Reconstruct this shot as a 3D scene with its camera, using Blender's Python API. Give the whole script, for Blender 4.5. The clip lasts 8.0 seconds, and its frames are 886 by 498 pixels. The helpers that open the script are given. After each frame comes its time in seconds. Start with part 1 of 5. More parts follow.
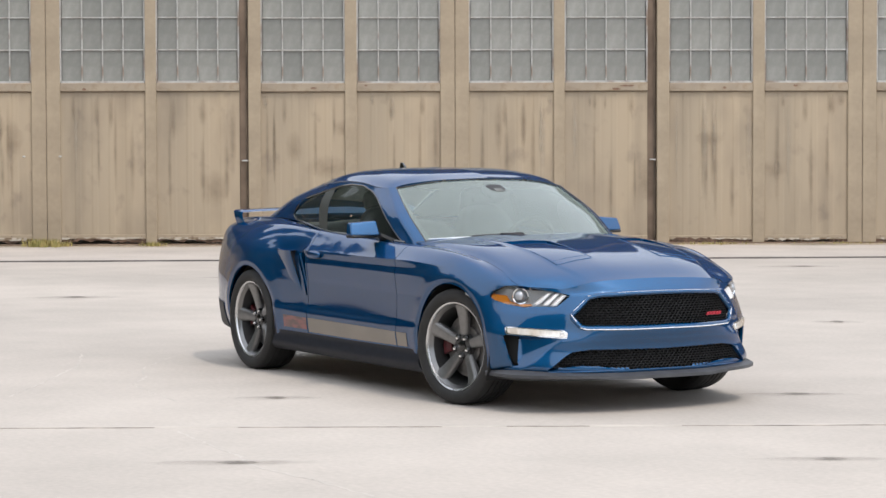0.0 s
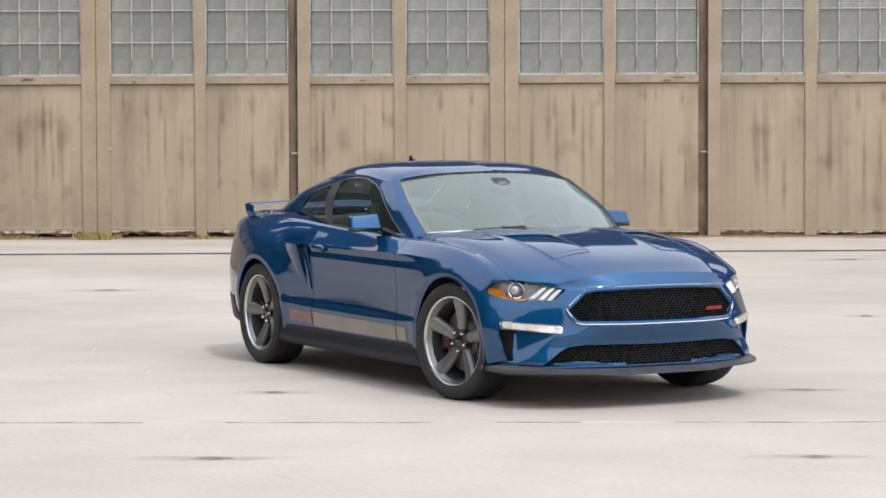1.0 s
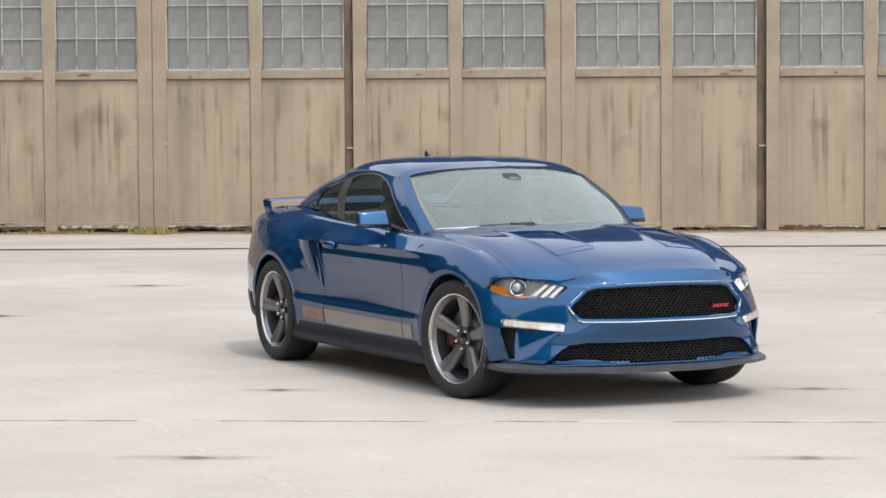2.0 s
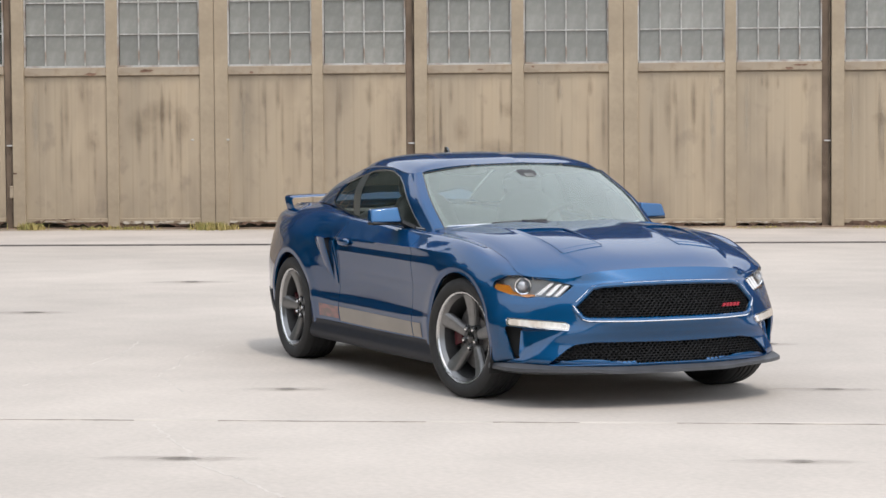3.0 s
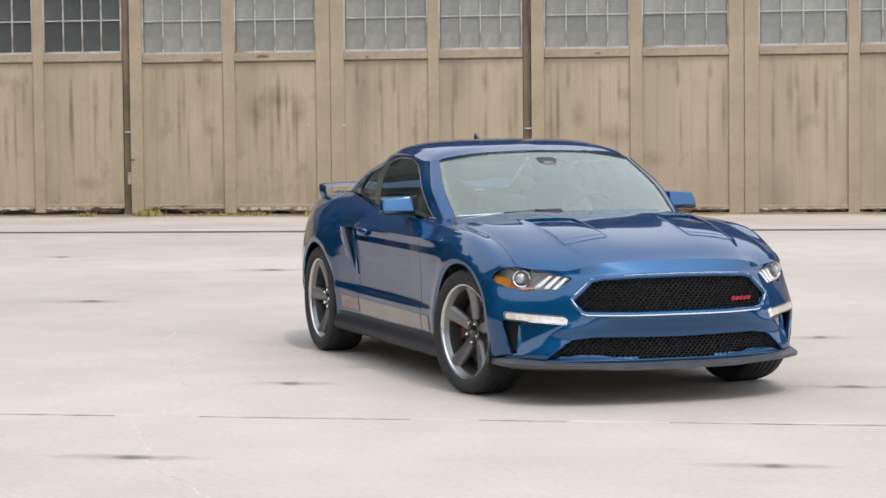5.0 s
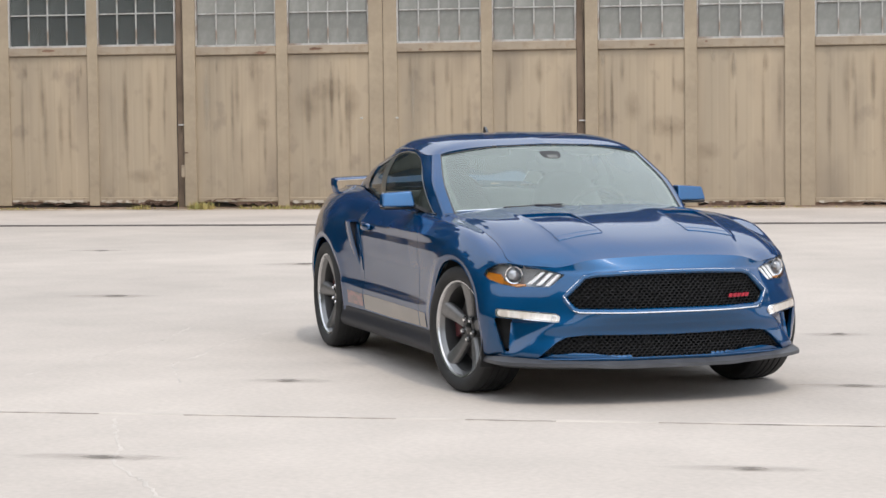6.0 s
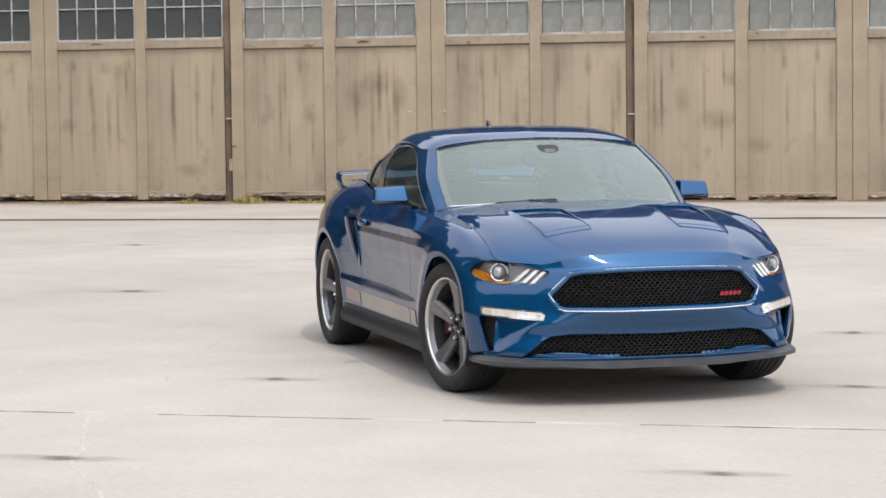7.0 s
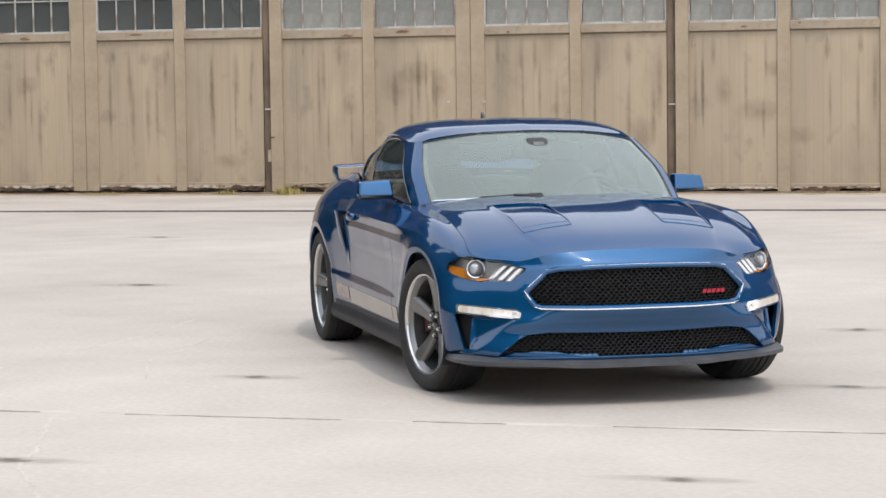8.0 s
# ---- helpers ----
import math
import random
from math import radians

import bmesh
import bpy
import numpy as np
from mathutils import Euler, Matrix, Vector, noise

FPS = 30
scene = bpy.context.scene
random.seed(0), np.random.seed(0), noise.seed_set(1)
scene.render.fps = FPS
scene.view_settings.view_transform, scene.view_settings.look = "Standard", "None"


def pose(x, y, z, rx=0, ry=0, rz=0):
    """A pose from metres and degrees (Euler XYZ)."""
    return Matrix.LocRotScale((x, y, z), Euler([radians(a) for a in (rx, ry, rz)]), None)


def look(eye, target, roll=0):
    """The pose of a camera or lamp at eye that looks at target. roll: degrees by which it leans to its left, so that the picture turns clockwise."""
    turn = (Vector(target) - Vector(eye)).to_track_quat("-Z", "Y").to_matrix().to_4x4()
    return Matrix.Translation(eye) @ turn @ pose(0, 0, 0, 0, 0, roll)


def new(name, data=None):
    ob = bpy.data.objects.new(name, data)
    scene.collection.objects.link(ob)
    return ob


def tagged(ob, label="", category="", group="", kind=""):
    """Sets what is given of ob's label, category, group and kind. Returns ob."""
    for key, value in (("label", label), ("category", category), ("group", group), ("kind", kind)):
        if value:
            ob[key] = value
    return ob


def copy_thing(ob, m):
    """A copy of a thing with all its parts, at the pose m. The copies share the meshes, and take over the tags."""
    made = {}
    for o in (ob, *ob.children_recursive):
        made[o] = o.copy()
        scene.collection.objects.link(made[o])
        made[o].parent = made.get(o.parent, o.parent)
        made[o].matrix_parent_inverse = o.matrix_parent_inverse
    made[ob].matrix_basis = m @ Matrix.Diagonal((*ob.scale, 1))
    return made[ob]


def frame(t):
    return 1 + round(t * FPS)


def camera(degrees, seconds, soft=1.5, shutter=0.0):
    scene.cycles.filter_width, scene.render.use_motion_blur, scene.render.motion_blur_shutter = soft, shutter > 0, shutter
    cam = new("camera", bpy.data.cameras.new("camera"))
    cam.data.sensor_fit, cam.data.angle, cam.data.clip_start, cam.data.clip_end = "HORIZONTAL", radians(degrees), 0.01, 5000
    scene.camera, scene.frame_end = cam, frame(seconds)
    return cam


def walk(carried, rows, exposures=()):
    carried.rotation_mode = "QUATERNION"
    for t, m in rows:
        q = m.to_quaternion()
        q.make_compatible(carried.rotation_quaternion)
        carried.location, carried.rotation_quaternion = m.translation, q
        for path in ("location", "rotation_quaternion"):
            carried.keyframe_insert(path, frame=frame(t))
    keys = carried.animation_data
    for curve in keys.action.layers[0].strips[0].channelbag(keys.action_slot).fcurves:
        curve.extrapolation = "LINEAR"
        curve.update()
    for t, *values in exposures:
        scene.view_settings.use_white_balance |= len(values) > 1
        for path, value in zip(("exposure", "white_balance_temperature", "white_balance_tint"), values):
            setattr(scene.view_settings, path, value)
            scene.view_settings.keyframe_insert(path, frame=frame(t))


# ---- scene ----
cam = camera(21.446, 8.0)

# seconds, eye, then heading, tilt and lean in degrees
PATH = [
    (0.0, 13.2658, -7.7137, 1.4765, 150.4346, -2.3401, -0.1698),
    (0.5, 13.32, -7.4644, 1.4736, 151.3985, -2.4281, -0.1683),
    (1.0, 13.3787, -7.2268, 1.478, 152.3832, -2.5227, -0.2327),
    (1.5, 13.4226, -6.9831, 1.4818, 153.4065, -2.5996, -0.2831),
    (3.0, 13.4842, -6.2084, 1.4903, 156.7502, -2.7815, -0.3956),
    (3.5, 13.4737, -5.9375, 1.4907, 157.8857, -2.846, -0.4152),
    (4.0, 13.4776, -5.6742, 1.4925, 158.994, -2.9296, -0.45),
    (4.5, 13.4559, -5.3995, 1.4941, 160.0768, -3.0275, -0.5123),
    (6.0, 13.375, -4.5986, 1.5016, 163.2028, -3.3115, -0.6805),
    (6.5, 13.3219, -4.3274, 1.4992, 164.1973, -3.3768, -0.6876),
    (7.0, 13.234, -4.0515, 1.4931, 165.1382, -3.4433, -0.7107),
    (7.5, 13.1502, -3.7862, 1.4978, 166.0184, -3.5546, -0.7548),
    (8.0, 13.0608, -3.5248, 1.5015, 166.8341, -3.6774, -0.7697),
]


def aimed(x, y, z, heading, tilt, lean):
    h, p = radians(heading), radians(tilt)
    way = Vector((math.cos(h) * math.cos(p), math.sin(h) * math.cos(p), math.sin(p)))
    return look((x, y, z), Vector((x, y, z)) + way * 10, lean)


walk(cam, [(t, aimed(*r)) for t, *r in PATH])

# ---- world, sun, exposure ----
scene.view_settings.exposure = -0.05
SUN = Vector((0.52, 0.07, 1.0)).normalized()
world = bpy.data.worlds.new("sky")
scene.world = world
world.use_nodes = True
wn = world.node_tree
sky = wn.nodes.new("ShaderNodeTexSky")
sky.sky_type, sky.sun_disc = "NISHITA", False
sky.sun_elevation = math.asin(SUN.z)
sky.sun_rotation = math.atan2(SUN.x, SUN.y)
sky.dust_density, sky.air_density = 3.0, 1.0
haze = wn.nodes.new("ShaderNodeMixRGB")
haze.inputs[0].default_value = 0.75
haze.inputs[2].default_value = (5.85, 6.1, 6.42, 1)
wn.links.new(sky.outputs[0], haze.inputs[1])
wn.links.new(haze.outputs[0], wn.nodes["Background"].inputs[0])
wn.nodes["Background"].inputs[1].default_value = 0.288
sun = new("sun", bpy.data.lights.new("sun", "SUN"))
sun.data.energy, sun.data.angle, sun.data.color = 1.45, radians(1.4), (1.0, 0.91, 0.82)
sun.matrix_world = look(SUN * 50, (0, 0, 0))


# ---- materials ----
def material(name, color, rough=0.5, metal=0.0, **more):
    m = bpy.data.materials.new(name)
    m.use_nodes = True
    b = m.node_tree.nodes["Principled BSDF"]
    b.inputs["Base Color"].default_value = (*color, 1)
    b.inputs["Roughness"].default_value, b.inputs["Metallic"].default_value = rough, metal
    for k, v in more.items():
        b.inputs[k.replace("_", " ")].default_value = v
    return m


def node(m, kind, **sets):
    n = m.node_tree.nodes.new("ShaderNode" + kind)
    for k, v in sets.items():
        if k[0] == "i" and k[1:].isdigit():
            n.inputs[int(k[1:])].default_value = v
        elif k == "blend_type":
            n.blend_type = v
        elif k == "operation":
            n.operation = v
        elif k == "ramp":
            e = n.color_ramp.elements
            while len(e) < len(v):
                e.new(0.5)
            for s, (p, c) in zip(e, v):
                s.position = p
                s.color = (*c, 1) if len(c) == 3 else c
    return n


def wire(m, a, out, b, inp):
    m.node_tree.links.new(a.outputs[out], b.inputs[inp])


def mottled(m, layers, bump=0.0, bump_scale=60.0, bump_distance=0.002, stretch=(1, 1, 1), objects=False):
    """Breaks up a base colour by noises: layers of (scale, detail, darkest, lightest, low, high)."""
    b = m.node_tree.nodes["Principled BSDF"]
    co = node(m, "TexCoord")
    mp = node(m, "Mapping")
    mp.inputs[3].default_value = stretch
    wire(m, co, "Object", mp, 0)
    last = node(m, "RGB")
    last.outputs[0].default_value = b.inputs["Base Color"].default_value
    src = (last, 0)
    for scale, detail, dark, light, low, high in layers:
        nz = node(m, "TexNoise")
        nz.inputs["Scale"].default_value, nz.inputs["Detail"].default_value = scale, detail
        wire(m, mp, 0, nz, 0)
        rp = node(m, "ValToRGB", ramp=[(low, dark), (high, light)])
        wire(m, nz, 0, rp, 0)
        mx = node(m, "MixRGB", blend_type="MULTIPLY", i0=1.0)
        m.node_tree.links.new(src[0].outputs[src[1]], mx.inputs[1])
        wire(m, rp, 0, mx, 2)
        src = (mx, 0)
    if objects:
        oi = node(m, "ObjectInfo")
        rp = node(m, "ValToRGB", ramp=[(0.0, (0.88, 0.89, 0.89)), (1.0, (1.1, 1.1, 1.09))])
        wire(m, oi, "Random", rp, 0)
        mx = node(m, "MixRGB", blend_type="MULTIPLY", i0=1.0)
        m.node_tree.links.new(src[0].outputs[src[1]], mx.inputs[1])
        wire(m, rp, 0, mx, 2)
        src = (mx, 0)
    m.node_tree.links.new(src[0].outputs[src[1]], b.inputs["Base Color"])
    if bump:
        nz = node(m, "TexNoise")
        nz.inputs["Scale"].default_value, nz.inputs["Detail"].default_value = bump_scale, 5
        wire(m, co, "Object", nz, 0)
        bp = node(m, "Bump")
        bp.inputs["Strength"].default_value, bp.inputs["Distance"].default_value = bump, bump_distance
        wire(m, nz, 0, bp, "Height")
        wire(m, bp, 0, b, "Normal")
    return m


def stained(m):
    """Broad blotches and faint runs over what is already there."""
    b = m.node_tree.nodes["Principled BSDF"]
    src = b.inputs["Base Color"].links[0].from_socket
    co = node(m, "TexCoord")
    oi = node(m, "ObjectInfo")
    add = node(m, "VectorMath", operation="ADD")
    wire(m, co, "Object", add, 0)
    wire(m, oi, "Location", add, 1)
    for scale, stretch, dark, low, high in ((1.3, (1, 1, 1.0), (0.80, 0.79, 0.80), 0.50, 0.72), (3.4, (1, 1, 0.10), (0.88, 0.87, 0.86), 0.54, 0.74), (3.2, (1, 1, 1.6), (0.86, 0.85, 0.86), 0.60, 0.70)):
        mp = node(m, "Mapping")
        mp.inputs[3].default_value = stretch
        wire(m, add, 0, mp, 0)
        nz = node(m, "TexNoise")
        nz.inputs["Scale"].default_value, nz.inputs["Detail"].default_value = scale, 5
        wire(m, mp, 0, nz, 0)
        rp = node(m, "ValToRGB", ramp=[(low, (1.04, 1.03, 1.02)), (high, dark)])
        wire(m, nz, 0, rp, 0)
        mx = node(m, "MixRGB", blend_type="MULTIPLY", i0=1.0)
        m.node_tree.links.new(src, mx.inputs[1])
        wire(m, rp, 0, mx, 2)
        src = mx.outputs[0]
    m.node_tree.links.new(src, b.inputs["Base Color"])


def grey(v):
    return (v, v, v)


concrete = mottled(material("concrete", (0.452, 0.409, 0.367), 0.85),
                   [(0.22, 4, grey(0.86), grey(1.06), 0.35, 0.65), (1.6, 6, grey(0.93), grey(1.04), 0.3, 0.7),
                    (28, 4, grey(0.93), grey(1.05), 0.3, 0.7)], 0.35, 90, 0.003)
apron_concrete = mottled(material("apron_concrete", (0.478, 0.430, 0.389), 0.88),
                         [(0.5, 4, grey(0.86), grey(1.06), 0.35, 0.65), (20, 4, grey(0.92), grey(1.05), 0.3, 0.7)], 0.4, 80, 0.003)
joint_dark = mottled(material("joint_dark", (0.074, 0.063, 0.059), 0.9), [(3, 4, grey(0.6), grey(1.3), 0.3, 0.7)])
joint_pale = mottled(material("joint_pale", (0.407, 0.381, 0.356), 0.9), [(2.0, 5, grey(0.8), grey(1.2), 0.35, 0.65)])
crack_filler = mottled(material("crack_filler", (0.478, 0.440, 0.400), 0.9), [(3.0, 5, grey(0.88), grey(1.1), 0.35, 0.65)])
joint_edge = mottled(material("joint_edge", (0.462, 0.421, 0.380), 0.9), [(2.0, 5, grey(0.88), grey(1.08), 0.35, 0.65)])
joint_open = mottled(material("joint_open", (0.34, 0.305, 0.275), 0.9), [(4.0, 5, grey(0.6), grey(1.5), 0.35, 0.65)])
door_paint = mottled(material("door_paint", (0.367, 0.301, 0.217), 0.6),
                     [(0.55, 5, (0.90, 0.89, 0.88), (1.05, 1.045, 1.03), 0.35, 0.65), (2.6, 6, (0.92, 0.91, 0.90), (1.05, 1.04, 1.03), 0.35, 0.65),
                      (14, 5, grey(0.94), grey(1.04), 0.3, 0.7)], 0.12, 14, 0.004)
panel_paint = mottled(material("panel_paint", (0.375, 0.312, 0.229), 0.6),
                      [(0.8, 5, (0.84, 0.86, 0.88), (1.1, 1.08, 1.04), 0.34, 0.68), (2.0, 5, (0.94, 0.94, 0.945), (1.03, 1.025, 1.02), 0.35, 0.65),
                       (1.2, 2, grey(0.92), grey(1.04), 0.3, 0.7)], 0.12, 14, 0.004, (1, 1, 0.16))
stained(panel_paint)
rail_paint = mottled(material("rail_paint", (0.345, 0.285, 0.211), 0.65),
                     [(1.4, 5, (0.8, 0.8, 0.82), (1.08, 1.06, 1.04), 0.35, 0.65), (9, 5, (0.9, 0.86, 0.82), grey(1.04), 0.36, 0.5)], 0.15, 18, 0.004)
rust = mottled(material("rust", (0.125, 0.077, 0.052), 0.9), [(12, 5, grey(0.45), grey(1.5), 0.3, 0.7)], 0.4, 50)
flake_paint = mottled(material("flake_paint", (0.45, 0.40, 0.33), 0.7), [(10, 5, (0.45, 0.36, 0.28), grey(1.1), 0.38, 0.56)], 0.2, 40)
rust_red = mottled(material("rust_red", (0.21, 0.125, 0.085), 0.9), [(14, 5, grey(0.6), grey(1.4), 0.3, 0.7)], 0.3, 50)
post_dark = mottled(material("post_dark", (0.176, 0.129, 0.093), 0.8), [(2, 5, (0.6, 0.58, 0.55), grey(1.35), 0.3, 0.7)], 0.2, 20)
seam_brown = mottled(material("seam_brown", (0.15, 0.115, 0.082), 0.8), [(3, 5, grey(0.6), grey(1.5), 0.35, 0.65)])
track_rust = mottled(material("track_rust", (0.20, 0.142, 0.10), 0.9),
                     [(0.9, 5, (0.55, 0.5, 0.46), grey(1.25), 0.35, 0.65), (9, 5, grey(0.7), grey(1.25), 0.3, 0.7)], 0.3, 40)
dirt = mottled(material("dirt", (0.335, 0.275, 0.212), 0.95), [(0.8, 5, grey(0.75), grey(1.2), 0.35, 0.65), (16, 5, grey(0.75), grey(1.2), 0.3, 0.7)], 0.4, 60)
muntin_white = mottled(material("muntin_white", (0.424, 0.416, 0.399), 0.6),
                       [(2.2, 5, (0.62, 0.50, 0.42), grey(1.05), 0.36, 0.52), (17, 4, grey(0.85), grey(1.05), 0.35, 0.6)])
hangar_interior = mottled(material("hangar_interior", (0.30, 0.30, 0.29), 0.9), [(0.4, 3, grey(0.7), grey(1.2), 0.3, 0.7)])
steel_brown = mottled(material("steel_brown", (0.05, 0.046, 0.042), 0.7), [(6, 4, grey(0.7), grey(1.2), 0.3, 0.7)])
cladding = mottled(material("cladding", (0.07, 0.065, 0.06), 0.8), [(0.4, 4, grey(0.85), grey(1.06), 0.35, 0.65)])
pane_glass = mottled(material("pane_glass", (0.332, 0.332, 0.308), 0.25, 0.0, IOR=1.5, Alpha=0.72),
                     [(1.1, 5, grey(0.86), grey(1.10), 0.35, 0.65), (9, 5, grey(0.94), grey(1.10), 0.45, 0.72)], objects=True)
# darker glass of the left bays; reflections and bright specks put into the colour
left_bay_glass = mottled(material("left_bay_glass", (0.126, 0.137, 0.133), 0.2, 0.0, IOR=1.5, Alpha=0.62),
                     [(1.4, 5, grey(0.8), grey(1.15), 0.35, 0.65), (22, 4, grey(0.85), grey(1.9), 0.58, 0.74)], objects=True)
dark_pane = mottled(material("dark_pane", (0.022, 0.026, 0.03), 0.15), [(1.0, 4, grey(0.6), grey(1.4), 0.3, 0.7)])
grass_green = mottled(material("grass_green", (0.30, 0.27, 0.095), 0.8), [(8, 3, (0.7, 0.8, 0.6), (1.4, 1.2, 1.3), 0.3, 0.7)])
leaf_dark = mottled(material("leaf_dark", (0.062, 0.076, 0.046), 0.8), [(1.3, 4, grey(0.6), grey(1.4), 0.3, 0.7)])


# ---- mesh helpers ----
def mesh_object(name, bm, mat, parent=None, label="", m=None, smooth=False, sharp=40):
    me = bpy.data.meshes.new(name)
    bm.normal_update()
    bm.to_mesh(me)
    bm.free()
    for one in (mat if isinstance(mat, (list, tuple)) else [mat]):
        me.materials.append(one)
    if smooth:
        me.shade_smooth()
        me.set_sharp_from_angle(angle=radians(sharp))
    ob = new(name, me)
    if parent is not None:
        ob.parent = parent
    if m is not None:
        ob.matrix_basis = m
    return tagged(ob, label)


def part(name, bm, mat, parent, label="", smooth=False, m=None, sharp=40):
    return mesh_object(name, bm, mat, parent, label, m, smooth, sharp)


def shared(name, me, parent, m):
    ob = new(name, me)
    ob.parent, ob.matrix_basis = parent, m
    return ob


def add_box(bm, x0, x1, y0, y1, z0, z1, bevel=0.0):
    got = bmesh.ops.create_cube(bm, size=1)["verts"]
    for v in got:
        v.co = Vector((x0 if v.co.x < 0 else x1, y0 if v.co.y < 0 else y1, z0 if v.co.z < 0 else z1))
    if bevel:
        edges = list({e for v in got for e in v.link_edges})
        bmesh.ops.bevel(bm, geom=edges, offset=bevel, segments=1, affect="EDGES")
    return bm


def box(x0, x1, y0, y1, z0, z1, bevel=0.0):
    return add_box(bmesh.new(), x0, x1, y0, y1, z0, z1, bevel)


def add_tube(bm, points, radius, sides=6, closed=False):
    """A round bar along points; radius may be one number or one for each point."""
    pts = [Vector(p) for p in points]
    n = len(pts)
    rads = [radius] * n if isinstance(radius, (int, float)) else list(radius)
    rings = []
    up = Vector((0.13, 0.21, 0.97))
    for i, p in enumerate(pts):
        a = pts[(i - 1) % n] if closed or i else p
        b = pts[(i + 1) % n] if closed or i < n - 1 else p
        d = (b - a).normalized()
        s = d.cross(up)
        if s.length < 0.05:
            s = d.cross(Vector((1, 0, 0)))
        s.normalize()
        w = d.cross(s)
        rings.append([bm.verts.new(p + (s * math.cos(k * math.tau / sides) + w * math.sin(k * math.tau / sides)) * rads[i]) for k in range(sides)])
    for i in range(n if closed else n - 1):
        r0, r1 = rings[i], rings[(i + 1) % n]
        for k in range(sides):
            bm.faces.new((r0[k], r0[(k + 1) % sides], r1[(k + 1) % sides], r1[k]))
    if not closed:
        bm.faces.new(rings[0][::-1])
        bm.faces.new(rings[-1])
    return bm


def lathe(bm, profile, sides=48, axis="y"):
    """Turns a profile of (radius, offset) round the y axis."""
    rings = []
    for r, o in profile:
        rings.append([bm.verts.new((r * math.cos(k * math.tau / sides), o, r * math.sin(k * math.tau / sides))) for k in range(sides)])
    for r0, r1 in zip(rings, rings[1:]):
        for k in range(sides):
            bm.faces.new((r0[k], r0[(k + 1) % sides], r1[(k + 1) % sides], r1[k]))
    return rings


# ---- ground ----
WALL = pose(-0.8746 * 22.24, 0.4848 * 22.24, 0, 0, 0, 60.999)   # along the hangar front: x to its right, y into it


def sheet(points, z):
    bm = bmesh.new()
    bm.faces.new([bm.verts.new((x, y, z)) for x, y in points])
    return bm


tagged(mesh_object("ground", sheet([(-900, -900), (900, -900), (900, 900), (-900, 900)], 0.0), concrete),
       "pale sun-bleached concrete apron with hairline joints", "ground", kind="structure")
DRAIN = WALL @ pose(-2.0, -5.16, 0.0, 0, 0, 2.3)                         # the tarred joint runs a little askew of the doors
tagged(mesh_object("pavement", box(-60, 60, 0.14, 6.2, -0.05, 0.012), apron_concrete, m=DRAIN),
       "pinkish concrete strip along the hangar doors", "pavement", kind="structure")


def wavy_strip(name, mat, x0, x1, y, width, seed, wander=0.02, z=0.005, steps=160, m=WALL):
    """A long uneven joint in the concrete, thin and low."""
    rnd = random.Random(seed)
    bm = bmesh.new()
    rows = []
    a = 0.0
    for i in range(steps + 1):
        a = a * 0.9 + rnd.uniform(-1, 1) * wander * 0.5
        h = width * (0.5 + rnd.uniform(-0.12, 0.2))
        x = x0 + (x1 - x0) * i / steps
        rows.append([bm.verts.new(c) for c in ((x, y + a - h, 0), (x, y + a - h * 0.8, z), (x, y + a + h * 0.8, z), (x, y + a + h, 0))])
    for p, q in zip(rows, rows[1:]):
        for k in range(3):
            bm.faces.new((p[k], q[k], q[k + 1], p[k + 1]))
    return tagged(mesh_object(name, bm, mat, m=m), kind="structure")


tagged(wavy_strip("drain_slot", joint_dark, -60, 60, 0.0, 0.24, 3, 0.03, 0.010, 240, DRAIN), "dark tarred joint across the apron", "joint")
tagged(wavy_strip("dirt_strip", dirt, -24, 20, -0.36, 0.66, 8, 0.12, 0.018, 300), "brown windblown dirt along the door track", "dirt")
tagged(wavy_strip("slab_joint", joint_edge, -40, 40, -24.965, 0.045, 5, 0.012, 0.004), "thin pale joint in the concrete", "joint")
for k, (x0, x1) in enumerate(((-9.0, -5.2), (-4.4, -1.75), (-1.3, -0.2), (0.15, 0.6), (1.1, 2.6), (3.1, 3.5), (4.4, 7.0))):
    tagged(wavy_strip("joint_gap", joint_open, x0, x1, -25.0, 0.005, 50 + k, 0.006, 0.005, 60), "dark open stretch of a concrete joint", "joint")


def hairline(points, width, seed):
    """A pale filled crack that wanders between a few corners."""
    rnd = random.Random(seed)
    bm = bmesh.new()
    prev = None
    for (x0, y0), (x1, y1) in zip(points, points[1:]):
        n = max(3, int(math.hypot(x1 - x0, y1 - y0) / 0.06))
        dx, dy = (x1 - x0), (y1 - y0)
        long = math.hypot(dx, dy)
        for i in range(n + 1):
            f, w, off = i / n, width * rnd.uniform(0.25, 1.0), rnd.uniform(-0.012, 0.012)
            cx, cy = x0 + dx * f - dy / long * off, y0 + dy * f + dx / long * off
            row = [bm.verts.new((cx - dy / long * h, cy + dx / long * h, z)) for h, z in ((-w, 0.0004), (-w * 0.6, 0.0016), (w * 0.6, 0.0016), (w, 0.0004))]
            if prev:
                for k in range(3):
                    bm.faces.new((prev[k], row[k], row[k + 1], prev[k + 1]))
            prev = row
    bmesh.ops.recalc_face_normals(bm, faces=bm.faces[:])
    return tagged(mesh_object("crack", bm, crack_filler), "faint pale filled crack in the concrete", "crack", "cracks in the concrete", "structure")


